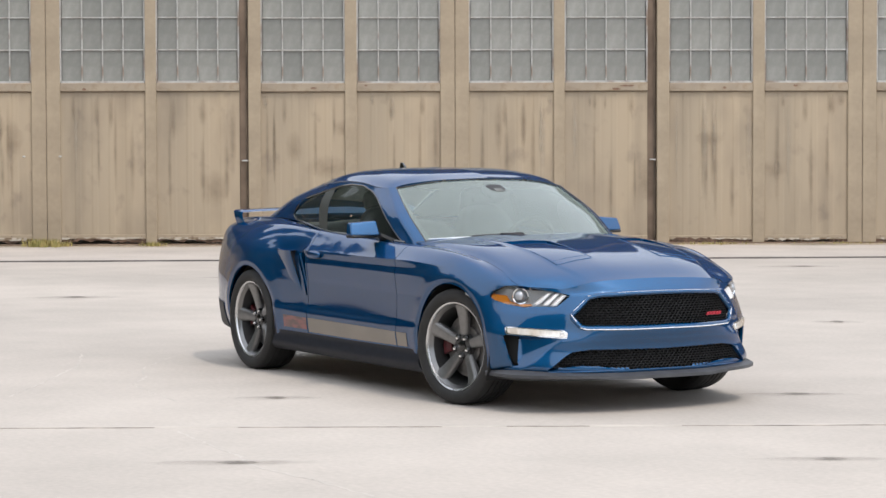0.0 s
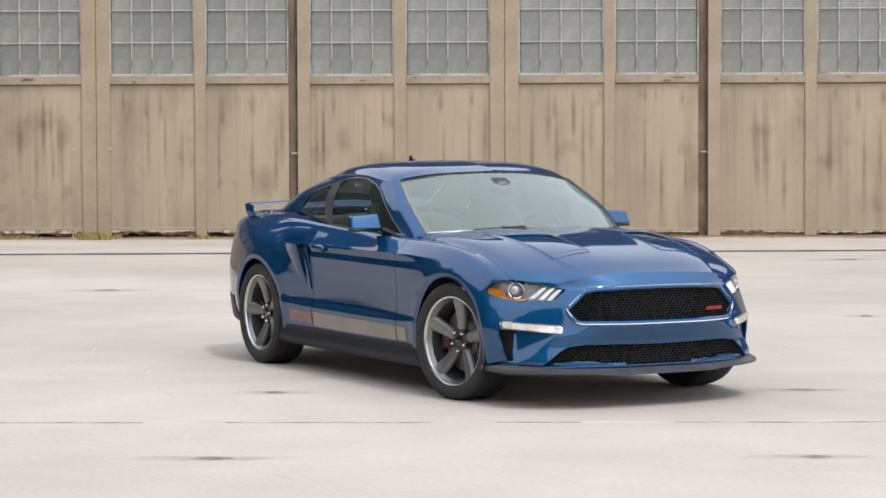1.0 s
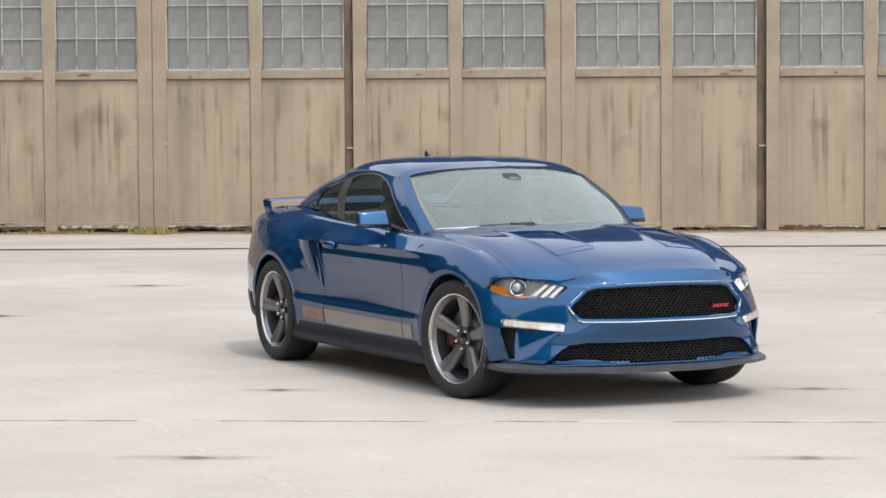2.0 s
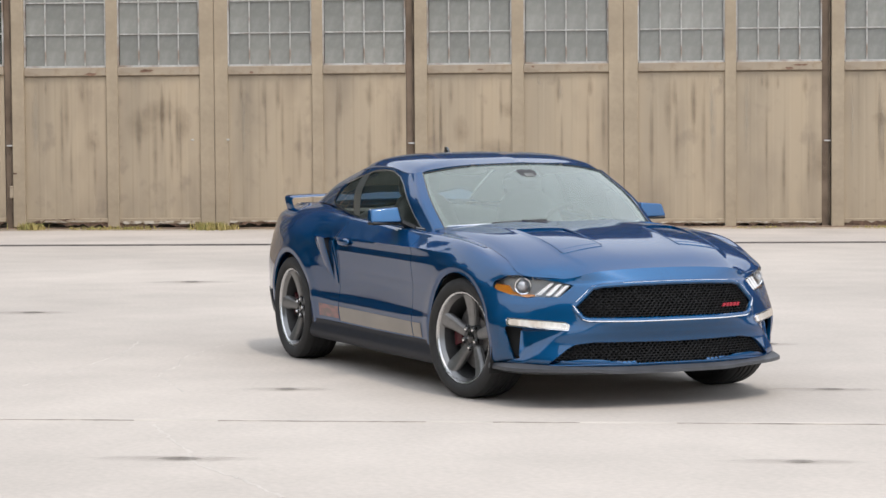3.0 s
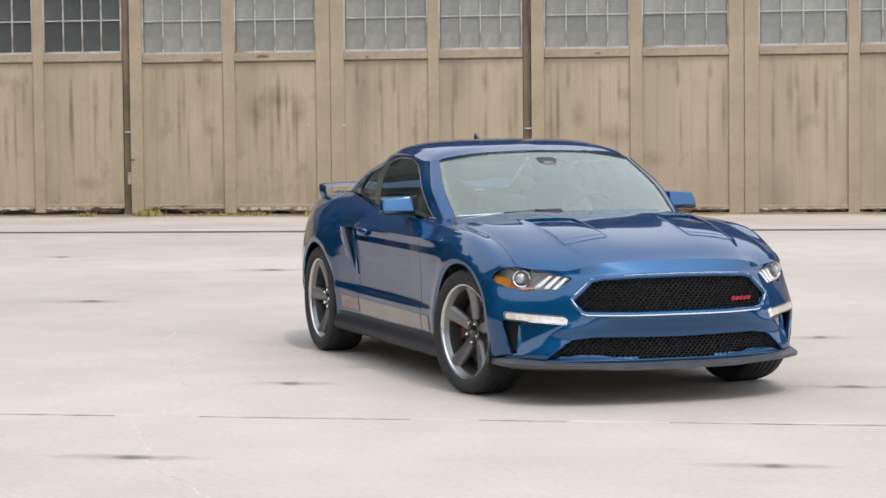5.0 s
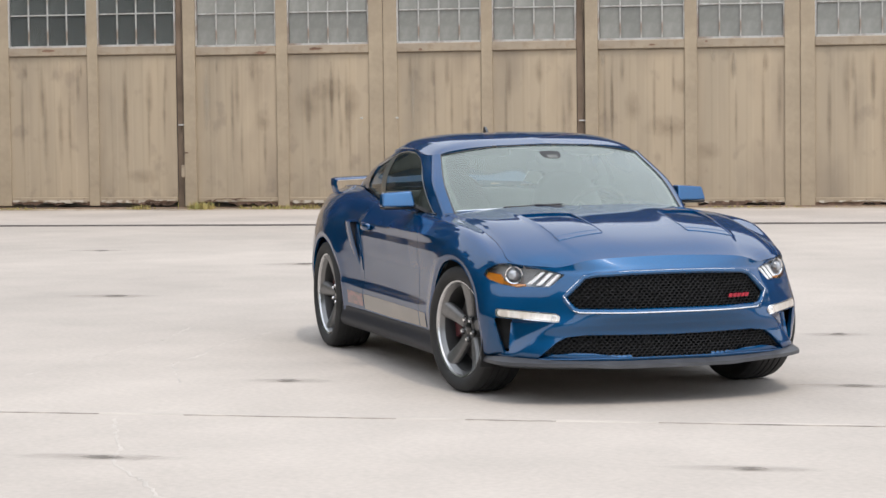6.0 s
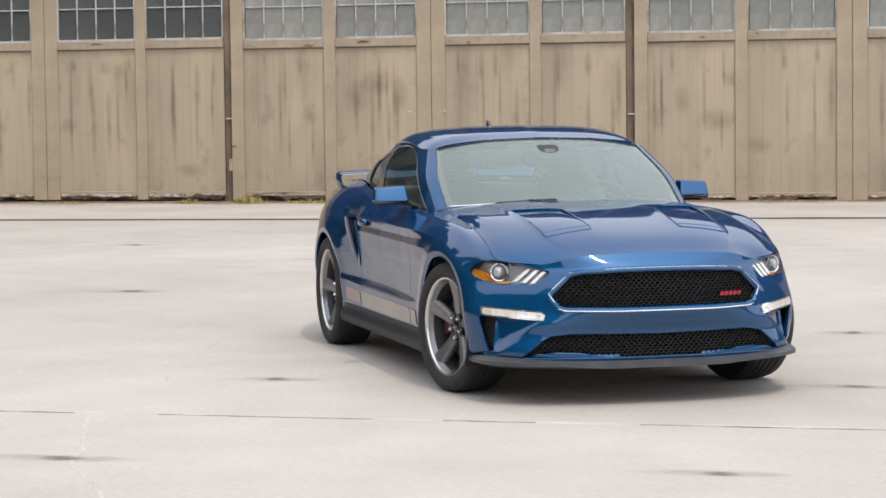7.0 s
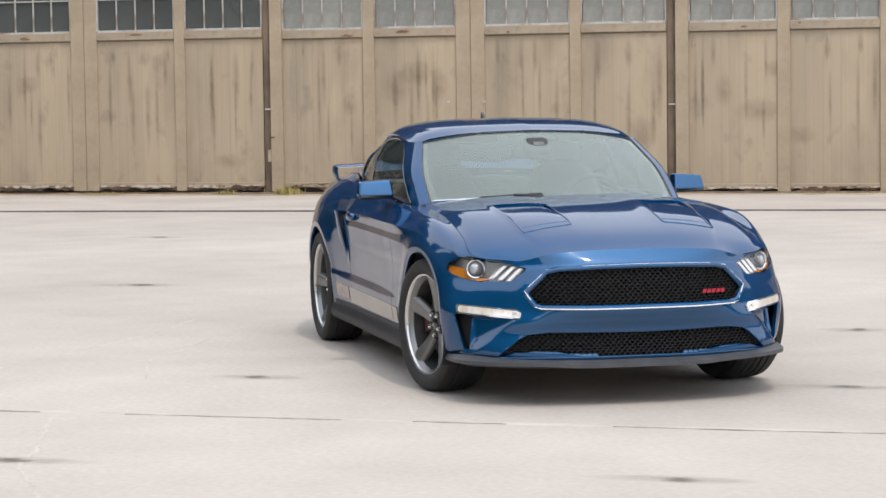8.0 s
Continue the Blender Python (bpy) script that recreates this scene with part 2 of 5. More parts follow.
hairline([(1.76, -2.82), (2.55, -2.93), (2.82, -2.95), (3.13, -3.05), (3.37, -3.06), (3.79, -3.03), (4.40, -3.03)], 0.014, 1)
hairline([(3.13, -3.05), (3.0, -2.75), (2.95, -2.5)], 0.009, 2)
hairline([(-2.47, -1.07), (-1.75, -1.58), (-1.15, -1.81), (-0.69, -2.08), (0.36, -2.23)], 0.010, 3)
hairline([(-3.09, -1.51), (-2.18, -1.89), (-1.65, -2.21), (-0.4, -3.0)], 0.010, 4)
tagged(wavy_strip("slab_joint", joint_pale, -40, 40, -31.3, 0.05, 6, 0.02), "thin pale joint in the concrete", "joint")


def smudge_material(name, color, most, grain):
    """A ragged spot that thins out towards its rim."""
    m = material(name, color, 0.9)
    co = node(m, "TexCoord")
    gr = node(m, "TexGradient")
    gr.gradient_type = "SPHERICAL"
    mp = node(m, "Mapping")
    mp.inputs[1].default_value, mp.inputs[3].default_value = (-1, -1, 0), (2, 2, 0)
    wire(m, co, "Generated", mp, 0)
    wire(m, mp, 0, gr, 0)
    nz = node(m, "TexNoise")
    nz.inputs["Scale"].default_value, nz.inputs["Detail"].default_value = grain, 7
    wire(m, co, "Object", nz, 0)
    mu = node(m, "Math", operation="MULTIPLY")
    wire(m, gr, 1, mu, 0)
    wire(m, nz, 0, mu, 1)
    rp = node(m, "ValToRGB", ramp=[(0.04, grey(0)), (0.5, grey(most))])
    wire(m, mu, 0, rp, 0)
    wire(m, rp, 0, m.node_tree.nodes["Principled BSDF"], "Alpha")
    return m


stain_smudge = smudge_material("stain_smudge", (0.16, 0.14, 0.12), 0.26, 7)
stain_core = smudge_material("stain_core", (0.085, 0.070, 0.058), 0.62, 18)
wall_smudge = smudge_material("wall_smudge", (0.18, 0.132, 0.092), 0.25, 6)
run_dark = smudge_material("run_dark", (0.175, 0.125, 0.082), 0.27, 5)
run_pale = smudge_material("run_pale", (0.48, 0.425, 0.34), 0.34, 7)

def smudge(x, y, lx, ly, seed, mat=None):
    """A shallow worn spot in the concrete, dark and ragged."""
    rnd = random.Random(seed)
    bm = bmesh.new()
    rim = []
    for k in range(22):
        a = k * math.tau / 22
        r = rnd.uniform(0.65, 1.1)
        rim.append(bm.verts.new((lx * r * math.cos(a), ly * r * math.sin(a), 0.0)))
    mid = [bm.verts.new((v.co.x * 0.5, v.co.y * 0.5, 0.005)) for v in rim]
    c = bm.verts.new((0, 0, 0.005))
    for k in range(22):
        j = (k + 1) % 22
        bm.faces.new((rim[k], rim[j], mid[j], mid[k]))
        bm.faces.new((mid[k], mid[j], c))
    ob = mesh_object("concrete_stain", bm, mat or stain_smudge, m=WALL @ pose(x, y, 0.0035 if mat else 0.0))
    return tagged(ob, "small dark worn stain in pale concrete", "stain", "stains on the concrete", "structure")


for k, (x, y, lx, ly) in enumerate(((-1.21, -26.42, 0.34, 0.10), (1.64, -26.38, 0.28, 0.09), (-1.2, -23.46, 0.26, 0.12), (-4.4, -17.55, 0.36, 0.2),
                                    (1.74, -20.41, 0.2, 0.16), (1.95, -23.35, 0.32, 0.1), (-3.9, -13.4, 0.4, 0.25), (-2.6, -9.6, 0.3, 0.2),
                                    (4.6, -7.4, 0.5, 0.3), (-6.9, -11.2, 0.35, 0.2), (3.3, -17.3, 0.2, 0.2))):
    smudge(x, y, lx * 1.5, ly * 1.2, 40 + k)
    smudge(x + 0.06 * lx, y - 0.02, lx * 0.36, ly * 0.62, 140 + k, stain_core)


# ---- hangar front: sliding door leaves ----
PITCH, BAYS = 6.545, (-3, -2, -1, 0, 1, 2)
WINS = ((0.0, 1.345), (1.536, 2.875), (3.335, 4.694), (4.87, 6.20))     # from the left edge of the first window
LIFT = {-3: 0.07, -2: 0.045, -1: 0.012, 0: 0.0, 1: -0.01, 2: -0.02}
SILL, TOP, ROW = 2.618, 9.0, 0.516
tidy = {}


def door_panel_mesh(w):
    """A recessed sheet-metal panel with four shallow pressed ribs."""
    key = ("panel", round(w, 3))
    if key not in tidy:
        bm = bmesh.new()
        xs = [0.0]
        for i in range(1, 5):
            c = w * i / 5
            xs += [c - 0.06, c - 0.03, c + 0.03, c + 0.06]
        xs.append(w)
        prev = None
        for i, x in enumerate(xs):
            y = -0.004 if (i - 1) % 4 in (1, 2) and 0 < i < len(xs) - 1 else 0.0
            pair = (bm.verts.new((x, y, 0.0)), bm.verts.new((x, y, 1.0)))
            if prev:
                bm.faces.new((prev[0], pair[0], pair[1], prev[1]))
            prev = pair
        me = bpy.data.meshes.new("panel")
        bm.to_mesh(me)
        bm.free()
        me.materials.append(panel_paint)
        tidy[key] = me
    return tidy[key]


def box_mesh(name, sx, sy, sz, mat, bevel=0.004):
    key = (name, round(sx, 3), round(sy, 3), round(sz, 3))
    if key not in tidy:
        bm = box(-sx / 2, sx / 2, -sy / 2, sy / 2, -sz / 2, sz / 2, bevel)
        me = bpy.data.meshes.new(name)
        bm.to_mesh(me)
        bm.free()
        me.materials.append(mat)
        tidy[key] = me
    return tidy[key]


def bar(name, parent, x0, x1, y0, y1, z0, z1, mat, bevel=0.004):
    return shared(name, box_mesh(name, x1 - x0, y1 - y0, z1 - z0, mat, bevel), parent, pose((x0 + x1) / 2, (y0 + y1) / 2, (z0 + z1) / 2))


def torn_strip(x0, x1, z0, z1, seed, wander=0.02, top=0.0):
    """A torn sheet edge: ragged below, and above too where top is given."""
    rnd = random.Random(seed)
    bm = bmesh.new()
    prev = None
    n = max(2, int((x1 - x0) / 0.022))
    low, high, rise = z0, z1, 1.0 - top
    for i in range(n + 1):
        x = x0 + (x1 - x0) * i / n
        low = min(z1 - 0.005, max(z0 - 0.02, low + rnd.uniform(-wander, wander)))
        if top:
            end = min(1.0, 6.0 * i / n, 6.0 * (n - i) / n)
            rise = rise * 0.75 + 0.25 * rnd.uniform(1.0 - 1.8 * top, 1.0) if rnd.random() < 0.85 else rnd.uniform(1.0 - 2 * top, 1.0)
            high = low + (z1 - low) * end * max(rise, 0.1)
        pair = (bm.verts.new((x, rnd.uniform(-0.006, 0.0), low)), bm.verts.new((x, 0, max(high, low + 0.002))))
        if prev:
            bm.faces.new((prev[0], pair[0], pair[1], prev[1]))
        prev = pair
    return bm


# the worst tears in the door feet: (bay, panel): from, to, height
TEARS = {(-1, 0): (0.02, 0.95, 0.215), (-2, 3): (0.62, 1.32, 0.19), (1, 0): (0.0, 0.80, 0.215), (0, 1): (0.03, 1.27, 0.19), (-1, 2): (0.05, 1.3, 0.16)}


def hangar_leaf(bay):
    x0 = -2.855 + PITCH * bay
    left, right = -0.20, PITCH - 0.345
    leaf = new("hangar_door")
    leaf.matrix_basis = WALL @ pose(x0, 0.0, LIFT[bay] * 0.4)
    tagged(leaf, "tan weathered steel hangar sliding door with many-paned windows", "hangar door", "hangar sliding doors")
    lift = LIFT[bay] * 0.6
    foot = -0.03 if bay < 0 else -0.062
    sill = SILL + lift
    # stiles and mullions run the whole height
    stiles = [(left, 0.0), (WINS[0][1], WINS[1][0]), (WINS[1][1], 3.105), (3.115, WINS[2][0]), (WINS[2][1], WINS[3][0]), (WINS[3][1], right + 0.001)]
    for i, (a, b) in enumerate(stiles):
        if b - a > 0.01:
            bar("stile", leaf, a, b, -0.03 if i else -0.07, 0.10, 0.075 + foot, 5.40, door_paint, 0.008)
            # above the view the stiles turn dark, for the reflections in the paint
            bar("upper_stile", leaf, a, b, -0.03, 0.10, 5.40, TOP + 0.5, steel_brown, 0.0)
    bar("stile", leaf, 3.105, 3.115, -0.018, 0.08, 0.075 + foot, TOP + 0.5, seam_brown, 0.0)
    rnd = random.Random(300 + bay)
    for panel, (a, b) in enumerate(WINS):
        bar("sill_rail", leaf, a, b, -0.035, 0.10, sill - 0.145, sill - 0.012, rail_paint, 0.008)
        shared("seam", box_mesh("seam", b - a, 0.010, 0.008, seam_brown, 0.0), leaf, pose((a + b) / 2, -0.006, sill - 0.155))
        shared("panel", door_panel_mesh(b - a), leaf, Matrix.Translation((a, 0.012, 0.215 + foot)) @ Matrix.Diagonal((1, 1, sill - 0.36 - foot, 1)))
        bar("kick_rail", leaf, a, b, -0.012, 0.08, 0.145 + foot, 0.215 + foot, door_paint, 0.006)
        part("torn_edge", torn_strip(a, b, 0.095, 0.15, rnd.random()), rust, leaf, m=pose(0, -0.004, foot))
        part("paint_flake", torn_strip(a + rnd.uniform(0, 0.1), b - rnd.uniform(0, 0.1), 0.138, 0.17, rnd.random(), 0.010), flake_paint, leaf, m=pose(0, -0.016, foot))
        if (bay, panel) in TEARS:
            t0, t1, high = TEARS[bay, panel]
            part("torn_edge", torn_strip(a + t0, a + t1, 0.10, high, rnd.random(), 0.02, 0.45), rust, leaf, m=pose(0, -0.024, foot))
        for k in range(6):
            if rnd.random() < 0.55:
                shared("rivet", box_mesh("rivet", 0.014, 0.010, 0.014, rust, 0.003), leaf,
                       pose(a + 0.1 + (b - a - 0.2) * k / 5 + rnd.uniform(-0.03, 0.03), -0.015, 0.185 + foot + rnd.uniform(-0.012, 0.01)))
        for k in range(rnd.choice((0, 0, 1, 1, 2))):
            w = rnd.uniform(0.03, 0.16)
            x = rnd.uniform(a + w, b - w)
            part("rust_patch", rust_flake(w, rnd.uniform(0.015, 0.04), rnd.random()), rust_red, leaf, m=pose(x, -0.041, sill - rnd.uniform(0.05, 0.12)))
        bar("head_rail", leaf, a, b, -0.03, 0.10, TOP, TOP + 0.5, steel_brown, 0.008)
        window(leaf, a, b, sill, sill + 5 * ROW, rnd, left_bay_glass if bay < -1 else pane_glass)
        upper_window(leaf, a, b, sill + 5 * ROW, TOP)
    if bay == -1:
        for x in (2.75, 3.33):
            part("stud", box(-0.022, 0.022, -0.05, -0.01, -0.014, 0.014, 0.008), muntin_white, leaf, "small white stud", m=pose(x, -0.01, 1.44))
    return leaf


def rust_flake(w, h, seed):
    rnd = random.Random(seed)
    bm = bmesh.new()
    vs = [bm.verts.new((w * math.cos(k * math.tau / 12) * rnd.uniform(0.5, 1), 0, h * math.sin(k * math.tau / 12) * rnd.uniform(0.4, 1))) for k in range(12)]
    bm.faces.new(vs)
    return bm


def upper_window(leaf, a, b, z0, z1):
    """The higher rows of glazing, out of view; darkened for the reflections in the car."""
    bm = bmesh.new()
    rows = 7
    for r in range(rows + 1):
        z = z0 + (z1 - z0) * r / rows
        add_box(bm, a, b, -0.008, 0.03, z - 0.011, z + 0.011)
    for c in range(5):
        x = a + 0.011 + (b - a - 0.022) * c / 4
        add_box(bm, x - 0.011, x + 0.011, -0.01, 0.034, z0, z1)
    high = part("upper_window_frame", bm, steel_brown, leaf, "dark steel window frame")
    for c in range(4):
        w = (b - a - 0.022) / 4
        shared("pane", box_mesh("tall_pane", w - 0.02, 0.004, z1 - z0 - 0.03, dark_pane, 0.0), high, pose(a + 0.011 + w * (c + 0.5), 0.02, (z0 + z1) / 2))


def window(leaf, a, b, z0, z1, rnd, glass):
    bm = bmesh.new()
    f = 0.022
    for q in ((a, a + f, z0, z1), (b - f, b, z0, z1)):
        add_box(bm, q[0], q[1], -0.012, 0.05, q[2], q[3])
    add_box(bm, a + f, b - f, -0.012, 0.05, z0 - 0.012, z0 + 0.02)
    add_box(bm, a + f, b - f, -0.012, 0.05, z1 - 0.02, z1)
    frame_ob = part("window_frame", bm, muntin_white, leaf, "flaking white steel window frame")
    cols, rows = 4, 5
    cw, rh = (b - a - 2 * f) / cols, (z1 - z0) / rows
    for c in range(1, cols):
        x = a + f + cw * c
        shared("muntin", box_mesh("muntin", 0.021, 0.04, z1 - z0 - 0.04, muntin_white, 0.003), frame_ob, pose(x, 0.014, (z0 + z1) / 2))
    for r in range(1, rows):
        shared("muntin", box_mesh("muntin", b - a - 2 * f, 0.036, 0.021, muntin_white, 0.003), frame_ob, pose((a + b) / 2, 0.012, z0 + rh * r))
    for c in range(cols):
        for r in range(rows):
            shared("pane", box_mesh("left_bay_pane" if glass is left_bay_glass else "pane", cw - 0.02, 0.004, rh - 0.02, glass, 0.0), frame_ob,
                   pose(a + f + cw * (c + 0.5), 0.02, z0 + rh * (r + 0.5), rnd.uniform(-0.5, 0.5), 0, rnd.uniform(-0.7, 0.7)))


for bay in BAYS:
    hangar_leaf(bay)

# blotches and runs on the door sheets
for k, (x, z, lx, lz) in enumerate(((-7.19, 1.90, .26, .22), (-7.50, 1.66, .26, .30), (-6.82, 1.70, .14, .30), (-8.30, 1.45, .13, .20), (-12.84, 1.90, .30, .13), (-13.86, 1.82, .22, .16),
                                    (-1.80, 1.28, .34, .18), (-2.33, 1.57, .14, .26), (-1.55, 1.87, .16, .14), (-1.14, .88, .22, .14), (4.34, 1.71, .24, .12), (5.38, 1.20, .20, .16),
                                    (3.30, 1.05, .16, .40), (-10.31, .53, .3, .12), (.95, 1.95, .07, .46), (1.35, 2.05, .06, .40), (-3.6, .9, .2, .3), (-14.9, 1.2, .2, .4), (6.9, 1.6, .2, .3))):
    ob = smudge(0, 0, lx * 1.25, lz * 1.25, 900 + k, wall_smudge)
    ob.name = "wall_stain"
    ob.matrix_basis = WALL @ pose(x, -0.006, z, 90, 0, 0)
    tagged(ob, "dark weathered blotch on tan door paint", "stain", "stains on the doors", "structure")

# narrow runs of dirt and pale wash below the window sills
rnd = random.Random(77)
for bay in BAYS:
    for a, b in WINS:
        for k in range(rnd.choice((3, 4, 5, 6))):
            tall = rnd.choice((rnd.uniform(0.10, 0.35), rnd.uniform(0.4, 0.95)))
            pale = rnd.random() < (0.45 if bay in (0, 1) else 0.2)
            ob = smudge(0, 0, rnd.uniform(0.03, 0.08), tall, 3000 + int(rnd.random() * 9999), run_pale if pale else run_dark)
            ob.name = "wall_run"
            ob.matrix_basis = WALL @ pose(-2.855 + PITCH * bay + rnd.uniform(a + 0.06, b - 0.06), 0.003, SILL - 0.19 - tall * 0.9, 90, 0, 0)
            tagged(ob, "faint vertical run of dirt on tan door paint", "stain", "runs on the doors", "structure")

# long brown streaks beside the pressed ribs
for bay in BAYS:
    for a, b in WINS:
        for k in range(1, 5):
            if rnd.random() < 0.8:
                tall = rnd.uniform(0.5, 1.12)
                ob = smudge(0, 0, rnd.uniform(0.03, 0.065), tall, 9000 + int(rnd.random() * 9999), run_dark)
                ob.name = "wall_run"
                ob.matrix_basis = WALL @ pose(-2.855 + PITCH * bay + a + (b - a) * k / 5 + rnd.choice((-0.06, 0.06)), 0.003, rnd.uniform(0.22 + tall, SILL - 0.16 - tall * 0.95), 90, 0, 0)
                tagged(ob, "long faint brown streak beside a door rib", "stain", "runs on the doors", "structure")

# dark posts and door gear in the gaps between the leaves
for bay in BAYS:
    x = -2.855 + PITCH * bay
    post = tagged(mesh_object("door_post", box(x - 0.345, x - 0.205, 0.03, 0.30, 0.0, TOP + 0.5, 0.006), post_dark, m=WALL),
                  "dark recessed steel post between hangar doors", "post", "door posts")
    bm = add_tube(bmesh.new(), [(x - 0.228, 0.015, 0.05), (x - 0.228, 0.015, TOP + 0.4)], 0.013, 8)
    pipe = tagged(mesh_object("conduit", bm, seam_brown, m=WALL), "thin vertical conduit pipe in the door gap", "pipe", "conduits")
    clamp = part("clamp", box(-0.07, 0.03, -0.03, 0.03, -0.012, 0.012, 0.003), muntin_white, pipe, "pale metal clamp", m=pose(x - 0.235, -0.01, 1.37))
    if bay == -1:
        latch = tagged(mesh_object("door_latch", box(-0.05, 0.05, -0.055, 0.03, -0.10, 0.10, 0.01), rail_paint, m=WALL @ pose(x - 0.215, 0.0, 0.62)),
                       "small tan box latch on the door edge", "latch", "door latches")
        part("bolt", box(-0.03, 0.03, -0.075, -0.05, -0.012, 0.012, 0.003), rust, latch, "rusty bolt", m=pose(0.05, 0.0, 0.30))

# braces behind the glass
for bay in BAYS:
    x = -2.855 + PITCH * bay
    for s in (-1, 1):
        bm = add_tube(bmesh.new(), [(x - 0.28 + s * 0.30, 0.26, 2.55), (x - 0.28 + s * 2.3, 0.26, 5.4)], 0.055, 4)
        tagged(mesh_object("door_brace", bm, steel_brown, m=WALL), "dark diagonal steel brace behind the panes", "brace", "door braces")

# the hall behind, the wall over the doors and the dark track below
# fascia and end walls, out of view, kept dark for the paint's reflections
tagged(mesh_object("wall_hangar_front", box(-24.5, 30, 0.02, 0.4, TOP + 0.5, 10.2), cladding, m=WALL), "dark weathered fascia over the hangar doors", "wall", kind="structure")
tagged(mesh_object("wall_hangar_right", box(16.3, 30, 0.02, 0.4, 0.0, TOP + 0.5), cladding, m=WALL), "dark weathered hangar wall beside the doors", "wall", kind="structure")
tagged(mesh_object("wall_hangar_left", box(-24.5, -23.0, 0.02, 0.4, 0.0, TOP + 0.5), cladding, m=WALL), "dark weathered hangar wall beside the doors", "wall", kind="structure")
tagged(mesh_object("wall_hangar_back", box(-24.5, 30, 2.6, 2.8, 0.0, 10.2), hangar_interior, m=WALL), "dim grey wall inside the hangar", "wall", kind="structure")
tagged(mesh_object("ceiling_hangar", box(-24.5, 30, 0.4, 2.6, 9.9, 10.2), hangar_interior, m=WALL), "hangar roof edge", "ceiling", kind="structure")
tagged(mesh_object("door_track", box(-24, 20, -0.10, 0.35, 0.0, 0.038, 0.01), track_rust, m=WALL), "dark rusty door track at the threshold", "track", kind="structure")


def grass_tuft(x, y, wide, deep, tall, count, seed):
    rnd = random.Random(seed)
    bm = bmesh.new()
    for _ in range(count):
        gx, gy = rnd.gauss(0, wide), rnd.gauss(0, deep)
        h = tall * rnd.uniform(0.35, 1.0)
        lean, a = rnd.uniform(0, h * 0.8), rnd.uniform(0, math.tau)
        w = 0.006
        dx, dy = math.cos(a), math.sin(a)
        b0, b1 = (gx - dy * w, gy + dx * w, 0), (gx + dy * w, gy - dx * w, 0)
        m0, m1 = (gx - dy * w + dx * lean * 0.4, gy + dx * w + dy * lean * 0.4, h * 0.6), (gx + dy * w + dx * lean * 0.4, gy - dx * w + dy * lean * 0.4, h * 0.6)
        tip = (gx + dx * lean, gy + dy * lean, h)
        v = [bm.verts.new(c) for c in (b0, b1, m1, m0, tip)]
        bm.faces.new(v[:4])
        bm.faces.new((v[3], v[2], v[4]))
    return tagged(mesh_object("grass", bm, grass_green, m=WALL @ pose(x, y, 0.01)), "yellow-green weeds along the door track", "grass", kind="stuff")


for k, (x, y, wide, deep, tall, count) in enumerate(((-6.30, -0.42, 0.15, 0.12, 0.15, 420), (-6.05, -0.4, 0.10, 0.10, 0.11, 180), (-4.55, -0.36, 0.09, 0.08, 0.09, 120),
                                                     (-9.22, -0.35, 0.11, 0.09, 0.15, 260), (-8.15, -0.32, 0.22, 0.08, 0.08, 170), (-10.3, -0.34, 0.10, 0.07, 0.09, 110),
                                                     (-7.55, -0.33, 0.20, 0.07, 0.09, 150), (4.4, -0.35, 0.3, 0.09, 0.06, 150), (2.4, -0.35, 0.4, 0.08, 0.05, 110),
                                                     (-12.3, -0.35, 0.3, 0.09, 0.06, 120), (6.6, -0.35, 0.4, 0.08, 0.05, 110), (-0.6, -0.32, 0.5, 0.06, 0.05, 130))):
    grass_tuft(x, y, wide, deep, tall, count, 70 + k)


# unseen belts of trees, added as the dark horizon that the paintwork mirrors
def ball_template():
    bm = bmesh.new()
    bmesh.ops.create_icosphere(bm, subdivisions=1, radius=1.0)
    bm.verts.index_update()
    got = np.array([v.co for v in bm.verts]), [[v.index for v in f.verts] for f in bm.faces]
    bm.free()
    return got


